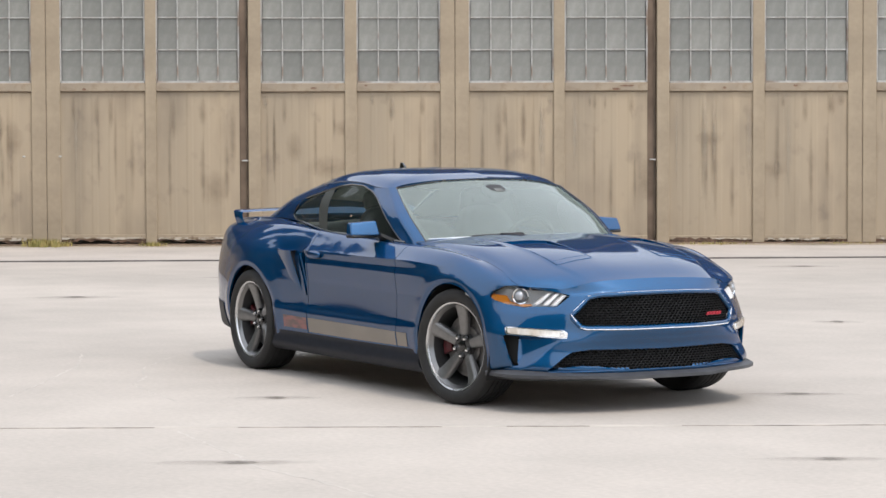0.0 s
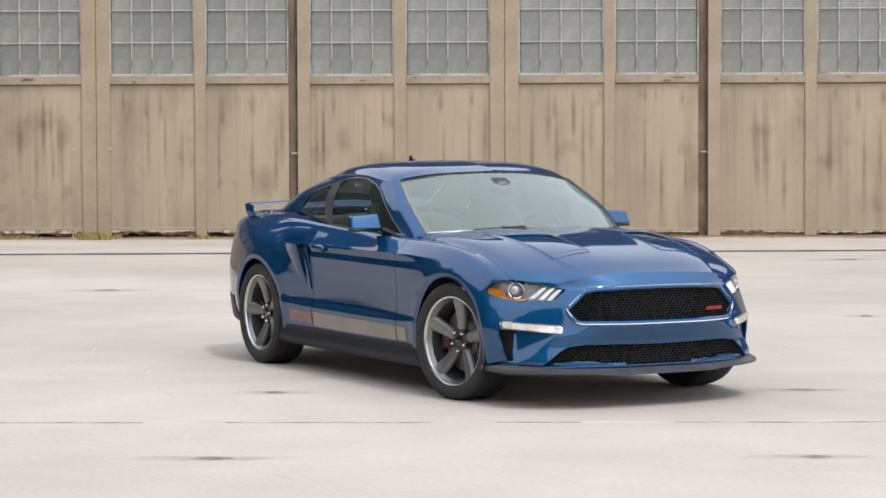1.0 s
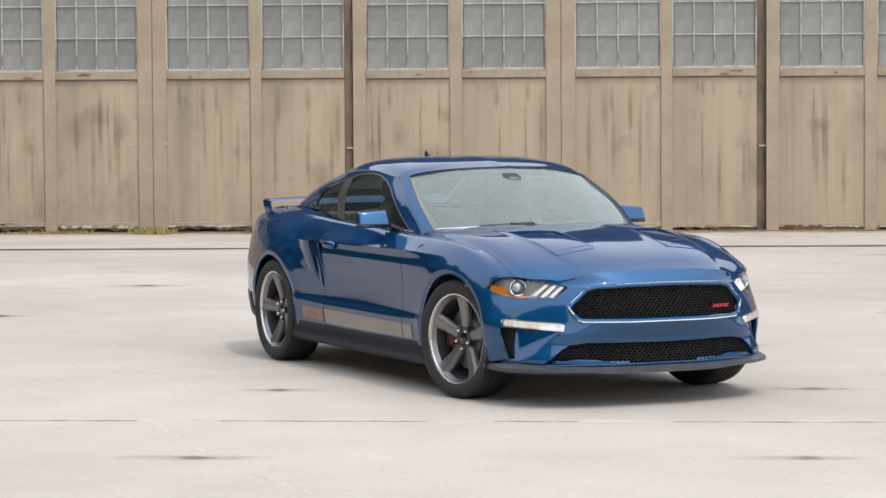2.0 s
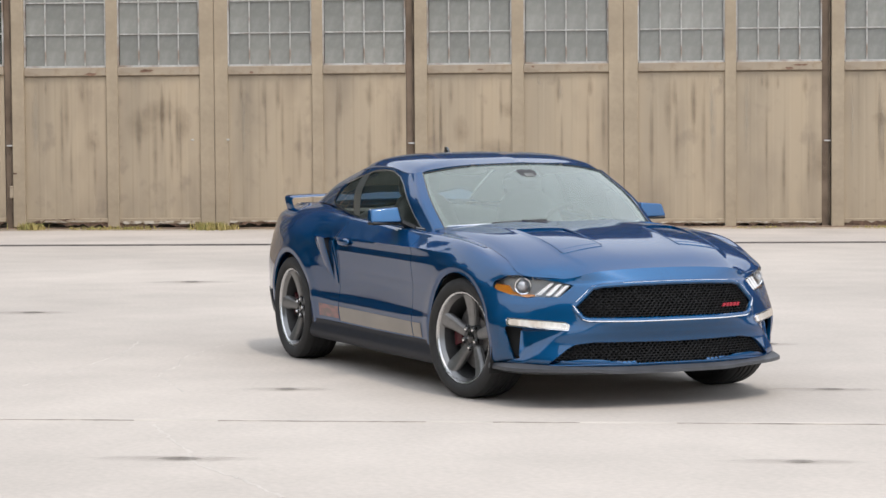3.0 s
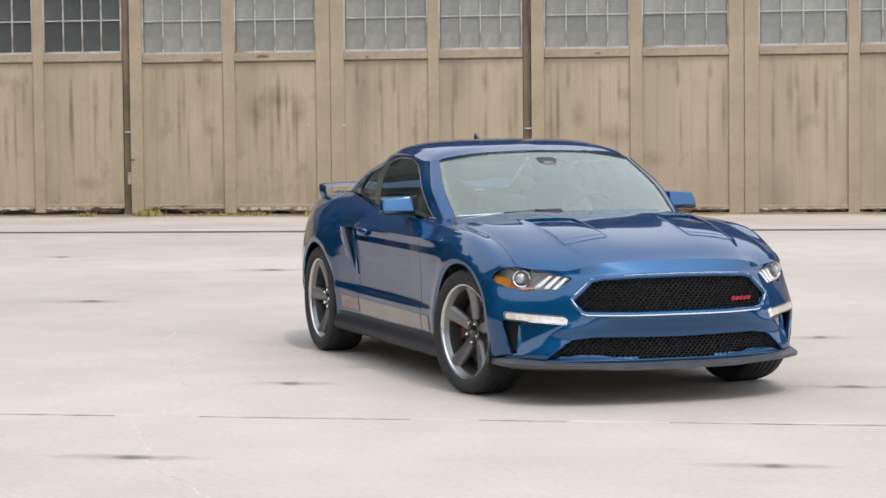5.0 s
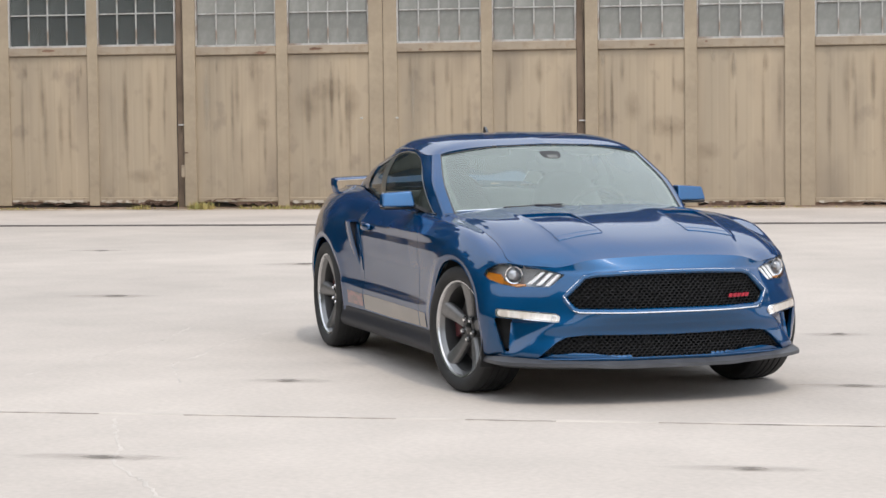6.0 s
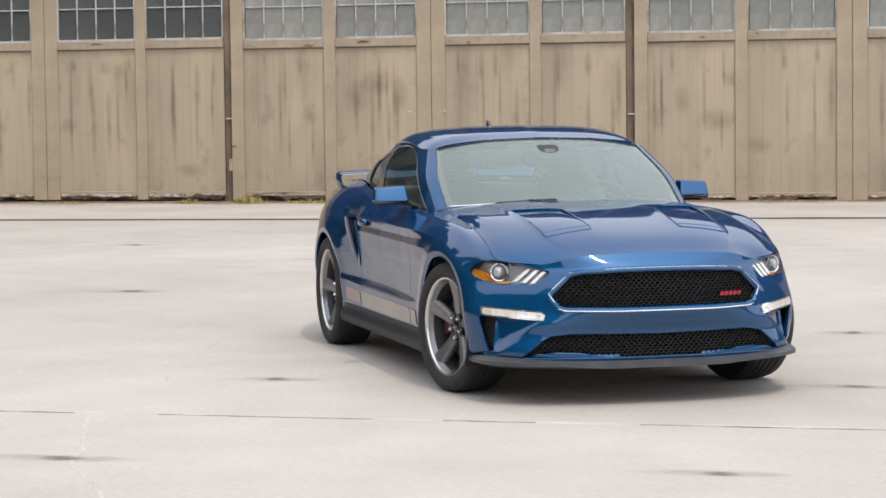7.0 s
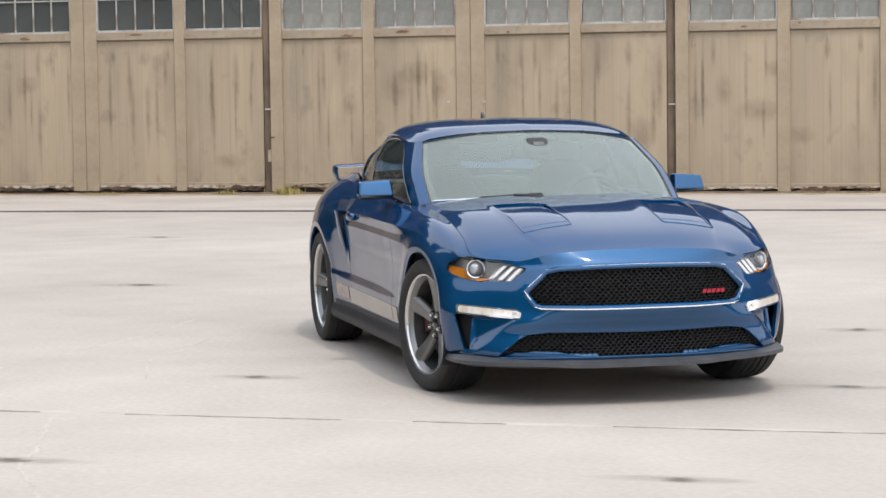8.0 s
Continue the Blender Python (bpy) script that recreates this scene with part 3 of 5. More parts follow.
def tree_belt(radius, count, seed, least, most, low=7.0, high=13.0):
    """Trees of a tapered trunk and a ragged crown of many clumps, on part of a ring."""
    rnd = random.Random(seed)
    ball, tris = ball_template()
    verts, faces = [], []
    for k in range(count):
        a = k * math.tau / count + rnd.uniform(-0.01, 0.01)
        r = radius * rnd.uniform(0.95, 1.1)
        turn = abs((math.degrees(a) - 151 + 180) % 360 - 180) if most > 300 else (math.degrees(a) - 151) % 360
        h, w = rnd.uniform(low, high), rnd.uniform(3.0, 5.0)
        if turn < least or turn > most:
            continue
        cx, cy = r * math.cos(a), r * math.sin(a)
        n = len(verts)
        for z, q in ((0, 0.35), (h * 0.35, 0.24), (h * 0.75, 0.10)):
            verts += [(cx + q * math.cos(j * math.tau / 6), cy + q * math.sin(j * math.tau / 6), z) for j in range(6)]
        faces += [[n + 6 * i + j, n + 6 * i + (j + 1) % 6, n + 6 * i + 6 + (j + 1) % 6, n + 6 * i + 6 + j] for i in range(2) for j in range(6)]
        for c in range(44):
            f = rnd.uniform(0.10, 0.97)
            spread = w * math.sin(math.pi * min(0.92, f * 0.8 + 0.14)) ** 0.7
            b, d = rnd.uniform(0, math.tau), spread * math.sqrt(rnd.random())
            s = rnd.uniform(1.0, 1.8) * h / 11
            n = len(verts)
            for v in ball:
                j = s * rnd.uniform(0.7, 1.25)
                verts.append((cx + d * math.cos(b) + v[0] * j, cy + d * math.sin(b) + v[1] * j, max(0.0, f * h + v[2] * j * 0.8)))
            faces += [[n + q for q in t] for t in tris]
    me = bpy.data.meshes.new("far_trees")
    me.from_pydata(verts, [], faces)
    me.materials.append(leaf_dark)
    return tagged(new("far_trees", me), "unseen dark green tree belt added for the paint's reflections", "trees", kind="stuff")


tree_belt(130, 170, 9, 38, 360)
tree_belt(62, 130, 10, 52, 150)
tree_belt(52, 110, 11, 130, 290, 3.5, 6.0)
# nearer, taller trees out of view, to darken the flank's reflections
tree_belt(42, 120, 12, 25, 165, 15.0, 22.0)

# ---- the car: materials ----
def car_paint(name, color):
    m = material(name, color, 0.55, 1.0, Coat_Weight=1.0, Coat_Roughness=0.045, Coat_IOR=1.62, Specular_Tint=(0.0, 0.07, 0.16, 1))
    b = m.node_tree.nodes["Principled BSDF"]
    co = node(m, "TexCoord")
    vo = node(m, "TexVoronoi")
    vo.inputs["Scale"].default_value = 900
    wire(m, co, "Object", vo, 0)
    rp = node(m, "ValToRGB", ramp=[(0.0, tuple(c * 0.8 for c in color)), (1.0, tuple(c * 1.25 for c in color))])
    wire(m, vo, "Color", rp, 0)
    wire(m, rp, 0, b, "Base Color")
    return m


blue = car_paint("blue_paint", (0.002, 0.075, 0.202))
gloss_black = material("gloss_black", (0.006, 0.006, 0.007), 0.22, 0.0, Coat_Weight=0.5)
matt_black = mottled(material("matt_black", (0.014, 0.014, 0.015), 0.55), [(30, 3, grey(0.8), grey(1.2), 0.3, 0.7)])
splitter_grey = mottled(material("splitter_grey", (0.055, 0.058, 0.065), 0.42), [(12, 4, grey(0.8), grey(1.2), 0.3, 0.7)])
skirt_black = mottled(material("skirt_black", (0.010, 0.012, 0.019), 0.5, 0.0, IOR=1.34), [(30, 3, grey(0.8), grey(1.2), 0.3, 0.7)])
well_black = material("well_black", (0.012, 0.012, 0.012), 0.9)
rubber = mottled(material("rubber", (0.022, 0.0215, 0.021), 0.75), [(9, 5, grey(0.75), grey(1.35), 0.3, 0.7)], 0.2, 120, 0.001)
rim_grey = mottled(material("rim_grey", (0.225, 0.222, 0.22), 0.34, 0.75), [(40, 3, grey(0.92), grey(1.06), 0.3, 0.7)])
# inner barrel and hub coloured darker for the shade between the spokes
rim_barrel = material("rim_barrel", (0.085, 0.085, 0.085), 0.4, 0.6)
rim_mid = material("rim_mid", (0.22, 0.22, 0.22), 0.28, 0.85)
rim_bright = material("rim_bright", (0.62, 0.62, 0.62), 0.25, 0.9)
chrome = material("chrome", (0.85, 0.85, 0.86), 0.08, 1.0)
disc_steel = mottled(material("disc_steel", (0.20, 0.19, 0.185), 0.45, 0.7), [(30, 3, grey(0.7), grey(1.2), 0.3, 0.7)])
caliper_red = material("caliper_red", (0.065, 0.007, 0.010), 0.35)
badge_red = material("badge_red", (0.36, 0.018, 0.035), 0.3)
stripe_red = mottled(material("stripe_red", (0.14, 0.020, 0.020), 0.4, 0.0, Coat_Weight=1.0, Coat_IOR=1.4), [(30, 2, grey(0.4), grey(1.2), 0.42, 0.55)], stretch=(0.3, 1, 1))
amber = material("amber", (0.85, 0.30, 0.03), 0.18, 0.0, Coat_Weight=1.0)
lamp_dark = material("lamp_dark", (0.72, 0.725, 0.73), 0.3, 0.2)
lamp_white = material("lamp_white", (0.90, 0.91, 0.92), 0.2, 0.0, Coat_Weight=1.0)
stripe_grey = mottled(material("stripe_grey", (0.185, 0.160, 0.130), 0.5, 0.2, Coat_Weight=1.0, Coat_IOR=1.4), [(3, 3, grey(0.9), grey(1.06), 0.35, 0.65)])
lens_grey = material("lens_grey", (0.40, 0.42, 0.45), 0.15, 0.3, Coat_Weight=1.0)
lamp_chrome = material("lamp_chrome", (0.82, 0.83, 0.85), 0.12, 0.9)
lamp_amber_tint = mottled(material("lamp_amber_tint", (0.78, 0.745, 0.70), 0.2, 0.2, Coat_Weight=1.0), [(16, 2, (0.90, 0.84, 0.78), grey(1.06), 0.4, 0.6), (60, 1, grey(0.9), grey(1.06), 0.4, 0.6)], stretch=(1, 1, 0.2))
headliner_cloth = mottled(material("headliner_cloth", (0.42, 0.44, 0.42), 0.9), [(60, 3, grey(0.9), grey(1.05), 0.3, 0.7)])
pillar_grey = material("pillar_grey", (0.055, 0.06, 0.057), 0.35, 0.0, Coat_Weight=0.6)
# paler than a car floor, to bounce light onto the ground below
bounce_grey = mottled(material("bounce_grey", (0.55, 0.54, 0.52), 0.85), [(6, 4, grey(0.7), grey(1.2), 0.3, 0.7)])
cabin_black = mottled(material("cabin_black", (0.07, 0.071, 0.07), 0.7), [(20, 4, grey(0.8), grey(1.2), 0.3, 0.7)])
cabin_grey = mottled(material("cabin_grey", (0.14, 0.145, 0.14), 0.75), [(14, 4, grey(0.8), grey(1.2), 0.3, 0.7)])
seat_black = mottled(material("seat_black", (0.035, 0.034, 0.034), 0.5), [(25, 4, grey(0.8), grey(1.2), 0.3, 0.7)], 0.2, 200, 0.001)


def clear_glass(name, tint, gloss_ior=1.45, haze=0.0):
    """A thin pane: it lets tinted light straight through and mirrors by its gloss; haze lays a pale veil over it for
    glare.
    """
    m = bpy.data.materials.new(name)
    m.use_nodes = True
    t = m.node_tree
    t.nodes.remove(t.nodes["Principled BSDF"])
    tr = t.nodes.new("ShaderNodeBsdfTransparent")
    tr.inputs[0].default_value = (*tint, 1)
    gl = t.nodes.new("ShaderNodeBsdfGlossy")
    gl.inputs["Roughness"].default_value = 0.015
    fr = t.nodes.new("ShaderNodeFresnel")
    fr.inputs[0].default_value = gloss_ior
    mx = t.nodes.new("ShaderNodeMixShader")
    t.links.new(fr.outputs[0], mx.inputs[0])
    t.links.new(tr.outputs[0], mx.inputs[1])
    t.links.new(gl.outputs[0], mx.inputs[2])
    last = mx
    if haze:
        df = t.nodes.new("ShaderNodeBsdfDiffuse")
        df.inputs[0].default_value = (0.66, 0.80, 0.75, 1)
        m2 = t.nodes.new("ShaderNodeMixShader")
        m2.inputs[0].default_value = haze
        t.links.new(mx.outputs[0], m2.inputs[1])
        t.links.new(df.outputs[0], m2.inputs[2])
        last = m2
    t.links.new(last.outputs[0], t.nodes["Material Output"].inputs[0])
    return m


# pale diffuse haze stands in for the sky glare on the windscreen
windscreen_glass = clear_glass("windscreen_glass", (0.80, 0.92, 0.87), 2.0, 0.155)
side_glass = clear_glass("side_glass", (0.93, 0.97, 0.93), 1.28, 0.02)
rear_glass = clear_glass("rear_glass", (0.72, 0.77, 0.72), 1.3, 0.06)
lamp_glass = clear_glass("lamp_glass", (0.93, 0.94, 0.95), 1.42)


# ---- the car: surfaces from guide lines ----
def catmull(p, t):
    """Points of a smooth curve through p (one guide point a row), at the parameters t; p carries one spare row at each end."""
    i = np.clip(np.floor(t).astype(int), 0, len(p) - 4)
    f = (t - i).reshape(-1, *([1] * (p.ndim - 1)))
    a, b, c, d = p[i], p[i + 1], p[i + 2], p[i + 3]
    return 0.5 * (2 * b + (c - a) * f + (2 * a - 5 * b + 4 * c - d) * f ** 2 + (3 * b - a - 3 * c + d) * f ** 3)


def padded(p, start=None, end=None):
    p = np.asarray(p, float)
    return np.concatenate([[2 * p[0] - p[1] if start is None else start], p, [2 * p[-1] - p[-2] if end is None else end]])


FLIP = np.array([1.0, -1.0, 1.0])


class Skin:
    """A smooth half body: rows of guide points (x, distance from the middle, z), from the middle of one end to the middle of the other.
    Positive u is the right side (y below 0), negative u the left."""

    def __init__(self, lines, first_mirror=True, last_mirror=True):
        g = np.array(lines, float).transpose(1, 0, 2)
        self.top = len(g) - 1
        self.p = padded(g, g[1] * FLIP if first_mirror else None, g[-2] * FLIP if last_mirror else None)

    def at(self, u, v):
        u, v = np.asarray(u, float), np.asarray(v, float)
        s = np.where(u < 0, -1.0, 1.0)
        a = np.abs(u)
        s = np.where(a > self.top, -s, s)
        a = np.where(a > self.top, 2 * self.top - a, a)
        cols = catmull(self.p, a)
        out = np.empty((len(a), 3))
        q = np.concatenate([(2 * cols[:, :1] - cols[:, 1:2]), cols, (2 * cols[:, -1:] - cols[:, -2:-1])], 1)
        i = np.clip(np.floor(v).astype(int), 0, q.shape[1] - 4)
        f = (v - i)[:, None]
        k = np.arange(len(a))
        A, B, C, D = q[k, i], q[k, i + 1], q[k, i + 2], q[k, i + 3]
        out = 0.5 * (2 * B + (C - A) * f + (2 * A - 5 * B + 4 * C - D) * f ** 2 + (3 * B - A - 3 * C + D) * f ** 3)
        out[:, 1] *= -s
        return out

    def normal(self, u, v):
        e = 1e-3
        n = np.cross(self.at(u + e, v) - self.at(u - e, v), self.at(u, v + e) - self.at(u, v - e))
        n /= np.linalg.norm(n, axis=1)[:, None] + 1e-12
        return n


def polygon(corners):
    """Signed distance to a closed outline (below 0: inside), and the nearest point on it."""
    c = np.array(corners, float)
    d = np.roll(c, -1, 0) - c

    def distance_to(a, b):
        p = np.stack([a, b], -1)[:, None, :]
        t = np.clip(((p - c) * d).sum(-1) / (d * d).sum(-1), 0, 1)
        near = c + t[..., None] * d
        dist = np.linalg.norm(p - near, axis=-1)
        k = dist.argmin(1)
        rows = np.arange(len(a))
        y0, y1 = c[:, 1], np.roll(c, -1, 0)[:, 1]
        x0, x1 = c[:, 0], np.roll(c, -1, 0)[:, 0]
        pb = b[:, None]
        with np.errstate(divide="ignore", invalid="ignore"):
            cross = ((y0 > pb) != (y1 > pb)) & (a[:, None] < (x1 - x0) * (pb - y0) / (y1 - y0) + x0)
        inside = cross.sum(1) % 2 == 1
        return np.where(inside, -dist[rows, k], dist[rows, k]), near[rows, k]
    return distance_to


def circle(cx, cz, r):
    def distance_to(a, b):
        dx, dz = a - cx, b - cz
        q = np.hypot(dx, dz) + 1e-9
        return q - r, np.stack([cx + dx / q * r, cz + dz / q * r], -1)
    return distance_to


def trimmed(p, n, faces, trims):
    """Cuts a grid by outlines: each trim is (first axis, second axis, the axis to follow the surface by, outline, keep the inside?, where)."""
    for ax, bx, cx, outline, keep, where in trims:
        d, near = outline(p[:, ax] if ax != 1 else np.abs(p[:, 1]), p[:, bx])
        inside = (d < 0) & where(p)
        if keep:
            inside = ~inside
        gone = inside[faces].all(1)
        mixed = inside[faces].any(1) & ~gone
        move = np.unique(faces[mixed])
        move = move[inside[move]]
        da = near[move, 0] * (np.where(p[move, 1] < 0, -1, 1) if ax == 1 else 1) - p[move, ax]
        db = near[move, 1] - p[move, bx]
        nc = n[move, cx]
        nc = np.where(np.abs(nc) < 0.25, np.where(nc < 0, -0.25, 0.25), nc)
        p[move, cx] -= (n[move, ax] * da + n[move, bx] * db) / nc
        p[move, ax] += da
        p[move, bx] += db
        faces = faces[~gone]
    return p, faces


def skin_bmesh(skin, u0, u1, v0, v1, nu, nv, trims=(), lift=0.0, flange=0.014, center=(-0.2, 0, 0.55)):
    us, vs = np.linspace(u0, u1, nu + 1), np.linspace(v0, v1, nv + 1)
    U, V = [a.ravel() for a in np.meshgrid(us, vs, indexing="ij")]
    p, n = skin.at(U, V), skin.normal(U, V)
    if ((p - np.array(center)) * n).sum(1).mean() < 0:
        n = -n
    off = lift(p) if callable(lift) else np.full(len(p), lift)
    p = p + n * off[:, None]
    if callable(lift):
        g = p.reshape(nu + 1, nv + 1, 3)
        fresh = np.cross(np.gradient(g, axis=0), np.gradient(g, axis=1)).reshape(-1, 3)
        fresh /= np.linalg.norm(fresh, axis=1)[:, None] + 1e-12
        n = fresh * np.where((fresh * n).sum(1) < 0, -1, 1)[:, None]
    i, j = [a.ravel() for a in np.meshgrid(np.arange(nu), np.arange(nv), indexing="ij")]
    a = i * (nv + 1) + j
    faces = np.stack([a, a + nv + 1, a + nv + 2, a + 1], 1)
    p, faces = trimmed(p, n, faces, trims)
    used, inv = np.unique(faces, return_inverse=True)
    inv = inv.reshape(faces.shape)
    bm = bmesh.new()
    vv = [bm.verts.new(c) for c in p[used]]
    nn = n[used]
    for q in inv:
        if len(set(q)) == 4:
            try:
                bm.faces.new([vv[k] for k in q])
            except ValueError:
                pass
    bm.normal_update()
    flip = [f for f in bm.faces if f.normal.dot(f.calc_center_median() - Vector(center)) < 0]
    if len(flip) > len(bm.faces) / 2:
        bmesh.ops.reverse_faces(bm, faces=bm.faces[:])
    if flange:
        bm.verts.index_update()
        edge = [e for e in bm.edges if e.is_boundary]
        got = bmesh.ops.extrude_edge_only(bm, edges=edge)["geom"]
        idx = {tuple(round(x, 6) for x in v.co): k for k, v in enumerate(vv)}
        for v in got:
            if isinstance(v, bmesh.types.BMVert):
                k = idx.get(tuple(round(x, 6) for x in v.co))
                if k is not None:
                    v.co = v.co - Vector(nn[k]) * flange
    return bm


def skin_part(name, parent, mat, skin, u0, u1, v0, v1, nu, nv, trims=(), lift=0.0, flange=0.014, label=""):
    return part(name, skin_bmesh(skin, u0, u1, v0, v1, nu, nv, trims, lift, flange), mat, parent, label, True, None, 32)


# guide lines of the lower body, front to rear; x of the stations along the side
XS = (1.70, 1.36, 0.97, 0.50, 0.0, -0.50, -0.98, -1.36, -1.75, -2.15)


def guide(front, widths, heights, rear, xs=XS):
    return list(front) + list(zip(xs, widths, heights)) + list(rear)


def tail(x, z, w=0.70):
    return [(x + 0.12, w, z), (x + 0.025, w * 0.55, z), (x, 0.0, z)]


body = Skin([
    guide([(2.16, 0, .205), (2.15, .30, .205), (2.06, .57, .205), (1.90, .76, .205)],
          (.80, .82, .82, .82, .82, .82, .84, .85, .81, .74), (.20, .18, .18, .18, .18, .185, .19, .21, .23, .25), tail(-2.36, .26, .66)),
    guide([(2.24, 0, .235), (2.225, .30, .235), (2.13, .60, .24), (1.945, .805, .25)],
          (.87, .895, .895, .89, .89, .895, .91, .925, .865, .79), (.235, .20, .195, .195, .195, .20, .205, .22, .24, .27), tail(-2.41, .29, .66)),
    guide([(2.221, 0, .355), (2.205, .30, .355), (2.114, .60, .35), (1.91, .825, .345)],
          (.89, .92, .915, .905, .905, .91, .93, .945, .912, .81), (.33, .31, .295, .29, .29, .295, .30, .32, .34, .36), tail(-2.44, .38, .67)),
    guide([(2.246, 0, .42), (2.227, .30, .42), (2.122, .59, .41), (1.885, .838, .41)],
          (.90, .935, .929, .922, .920, .923, .942, .962, .930, .82), (.40, .40, .405, .41, .415, .42, .43, .43, .43, .44), tail(-2.46, .46, .68)),
    guide([(2.265, 0, .475), (2.245, .30, .475), (2.115, .575, .468), (1.87, .842, .468)],
          (.90, .932, .926, .911, .907, .911, .938, .970, .938, .825), (.47, .475, .475, .475, .48, .485, .50, .51, .51, .53), tail(-2.475, .57, .68)),
    guide([(2.235, 0, .565), (2.215, .30, .565), (2.112, .56, .56), (1.875, .805, .555)],
          (.888, .93, .924, .908, .903, .910, .947, .972, .930, .825), (.575, .615, .62, .625, .63, .635, .655, .67, .66, .66), tail(-2.485, .69, .68)),
    guide([(2.207, 0, .673), (2.187, .30, .668), (2.095, .53, .655), (1.868, .772, .622)],
          (.868, .916, .922, .922, .920, .920, .925, .935, .886, .785), (.665, .755, .775, .775, .780, .790, .825, .85, .845, .83), tail(-2.48, .84, .67)),
    guide([(2.192, 0, .706), (2.173, .30, .700), (2.078, .532, .679), (1.850, .780, .702)],
          (.824, .846, .846, .836, .832, .832, .828, .815, .775, .72), (.757, .866, .895, .908, .928, .950, .975, .985, .975, .955), tail(-2.45, .945, .64)),
    guide([(2.152, 0, .758), (2.127, .39, .744), (2.042, .572, .704), (1.872, .752, .724)],
          (.760, .748, .738, .745, .768, .770, .748, .69, .65, .60), (.797, .867, .905, .922, .943, .965, 1.005, 1.03, 1.03, 1.015), tail(-2.38, 1.005, .55)),
])

WF, WR, ARCH = (1.36, 0.340), (-1.36, 0.340), 0.374


def wide(p):
    return np.abs(p[:, 1]) > 0.6


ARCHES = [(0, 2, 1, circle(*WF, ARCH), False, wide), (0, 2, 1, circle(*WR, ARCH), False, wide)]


def nose(p):
    return p[:, 0] > 1.6


GRILLE = [(0, .678), (.22, .676), (.40, .668), (.455, .655), (.555, .555), (.55, .54), (.515, .492), (.49, .484), (.25, .482), (0, .482)]
LOWER = [(0, .358), (.30, .363), (.46, .364), (.555, .352), (.60, .325), (.695, .240), (.66, .236), (.30, .240), (0, .240)]
LAMP = [(.862, .655), (.850, .636), (.80, .611), (.737, .597), (.70, .605), (.612, .604), (.535, .669), (.60, .686), (.68, .703), (.766, .722), (.808, .718), (.848, .685)]
DUCT = [(.850, .444), (.770, .436), (.792, .272), (.812, .260)]
DRL = [(.840, .474), (.832, .484), (.60, .466), (.578, .455), (.582, .438), (.60, .432), (.830, .451), (.840, .458)]


def both(outline):
    """The outline of a middle opening, closed across the middle."""
    return polygon(outline + [(-0.3, outline[-1][1]), (-0.3, outline[0][1])])


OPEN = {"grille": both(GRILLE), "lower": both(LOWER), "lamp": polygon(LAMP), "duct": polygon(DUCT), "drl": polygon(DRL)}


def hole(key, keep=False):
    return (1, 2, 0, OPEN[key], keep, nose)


SLOT = [(-.665, .822), (-.545, .825), (-.532, .53), (-.540, .518), (-.575, .60)]


def bumper_form(p):
    """The sunken ramp under each marker light, deepest beside its duct."""
    y, z = np.abs(p[:, 1]), p[:, 2]
    top = (0.437 - z) / 0.016
    side = (0.87 - y) / 0.08
    slope = (y - 0.60) / 0.20
    low = (z - (0.43 - (y - 0.60) * 0.95)) / 0.09
    k = np.clip(np.minimum(np.minimum(top, side), np.minimum(slope, low)), 0, 1)
    return np.where(p[:, 0] > 1.6, -0.046 * k, 0.0)


def smooth(t):
    t = np.clip(t, 0, 1)
    return t * t * (3 - 2 * t)


def arch_lip(p):
    """The swell round each wheel opening, turned in towards the tyre at its rim."""
    out = np.zeros(len(p))
    for cx, cz in (WF, WR):
        r = np.hypot(p[:, 0] - cx, p[:, 2] - cz) - ARCH
        out = np.maximum(out, 0.006 * np.where(r < 0.030, smooth(r / 0.030 * 0.5) * 2, np.exp(-(np.maximum(r - 0.030, 0) / 0.06) ** 2)))
    return np.where(np.abs(p[:, 1]) > 0.6, out, 0.0)


def bumper_and_lip(p):
    return bumper_form(p) + arch_lip(p)


def crease_height(x):
    return 0.828 - 0.012 * x


def flank_width(x, z):
    """Half width of the door below the crease: a slight lean, a level band, then a sharper undercut up to the crease."""
    low = np.interp(x, XS[::-1], (.825, .930, .962, .932, .908, .903, .908, .924, .93, .888))
    d = crease_height(x) - z
    return low + 0.0145 - np.interp(d, (0, .034, .074, .21), (0, .0062, .0002, .0145))


def crease_gap():
    """How far the crease stands proud of the plain skin, station by station."""
    xs, gaps = [], []
    v = np.linspace(5, 8, 240)
    for u in np.linspace(4.2, 11.5, 60):
        c = body.at(np.full(240, u), v)
        k = int(np.abs(c[:, 2] - crease_height(c[:, 0])).argmin())
        xs.append(c[k, 0])
        gaps.append(float(flank_width(c[k, 0], c[k, 2])) - abs(c[k, 1]))
    order = np.argsort(xs)
    return np.array(xs)[order], np.array(gaps)[order]


GAP = crease_gap()


def shoulder(p):
    """A crisp crease along the flank with a hollow under it, fading out over the front wheel and behind the door."""
    x, z = p[:, 0], p[:, 2]
    d = crease_height(x) - z
    a = smooth((x + 0.72) / 0.17) * smooth((1.35 - x) / 0.60)
    below = (flank_width(x, z) - np.abs(p[:, 1])) * smooth((0.21 - d) / 0.06)
    above = np.interp(x, *GAP) * np.exp(-np.abs(d) / 0.045)
    lean = -0.032 * np.clip(z - 0.49, 0, 0.33) * (1 - smooth((z - 0.84) / 0.09)) * smooth((-0.55 - x) / 0.06) * smooth((x + 1.14) / 0.22)
    return a * np.where(d > 0, below, above) + lean + arch_lip(p)


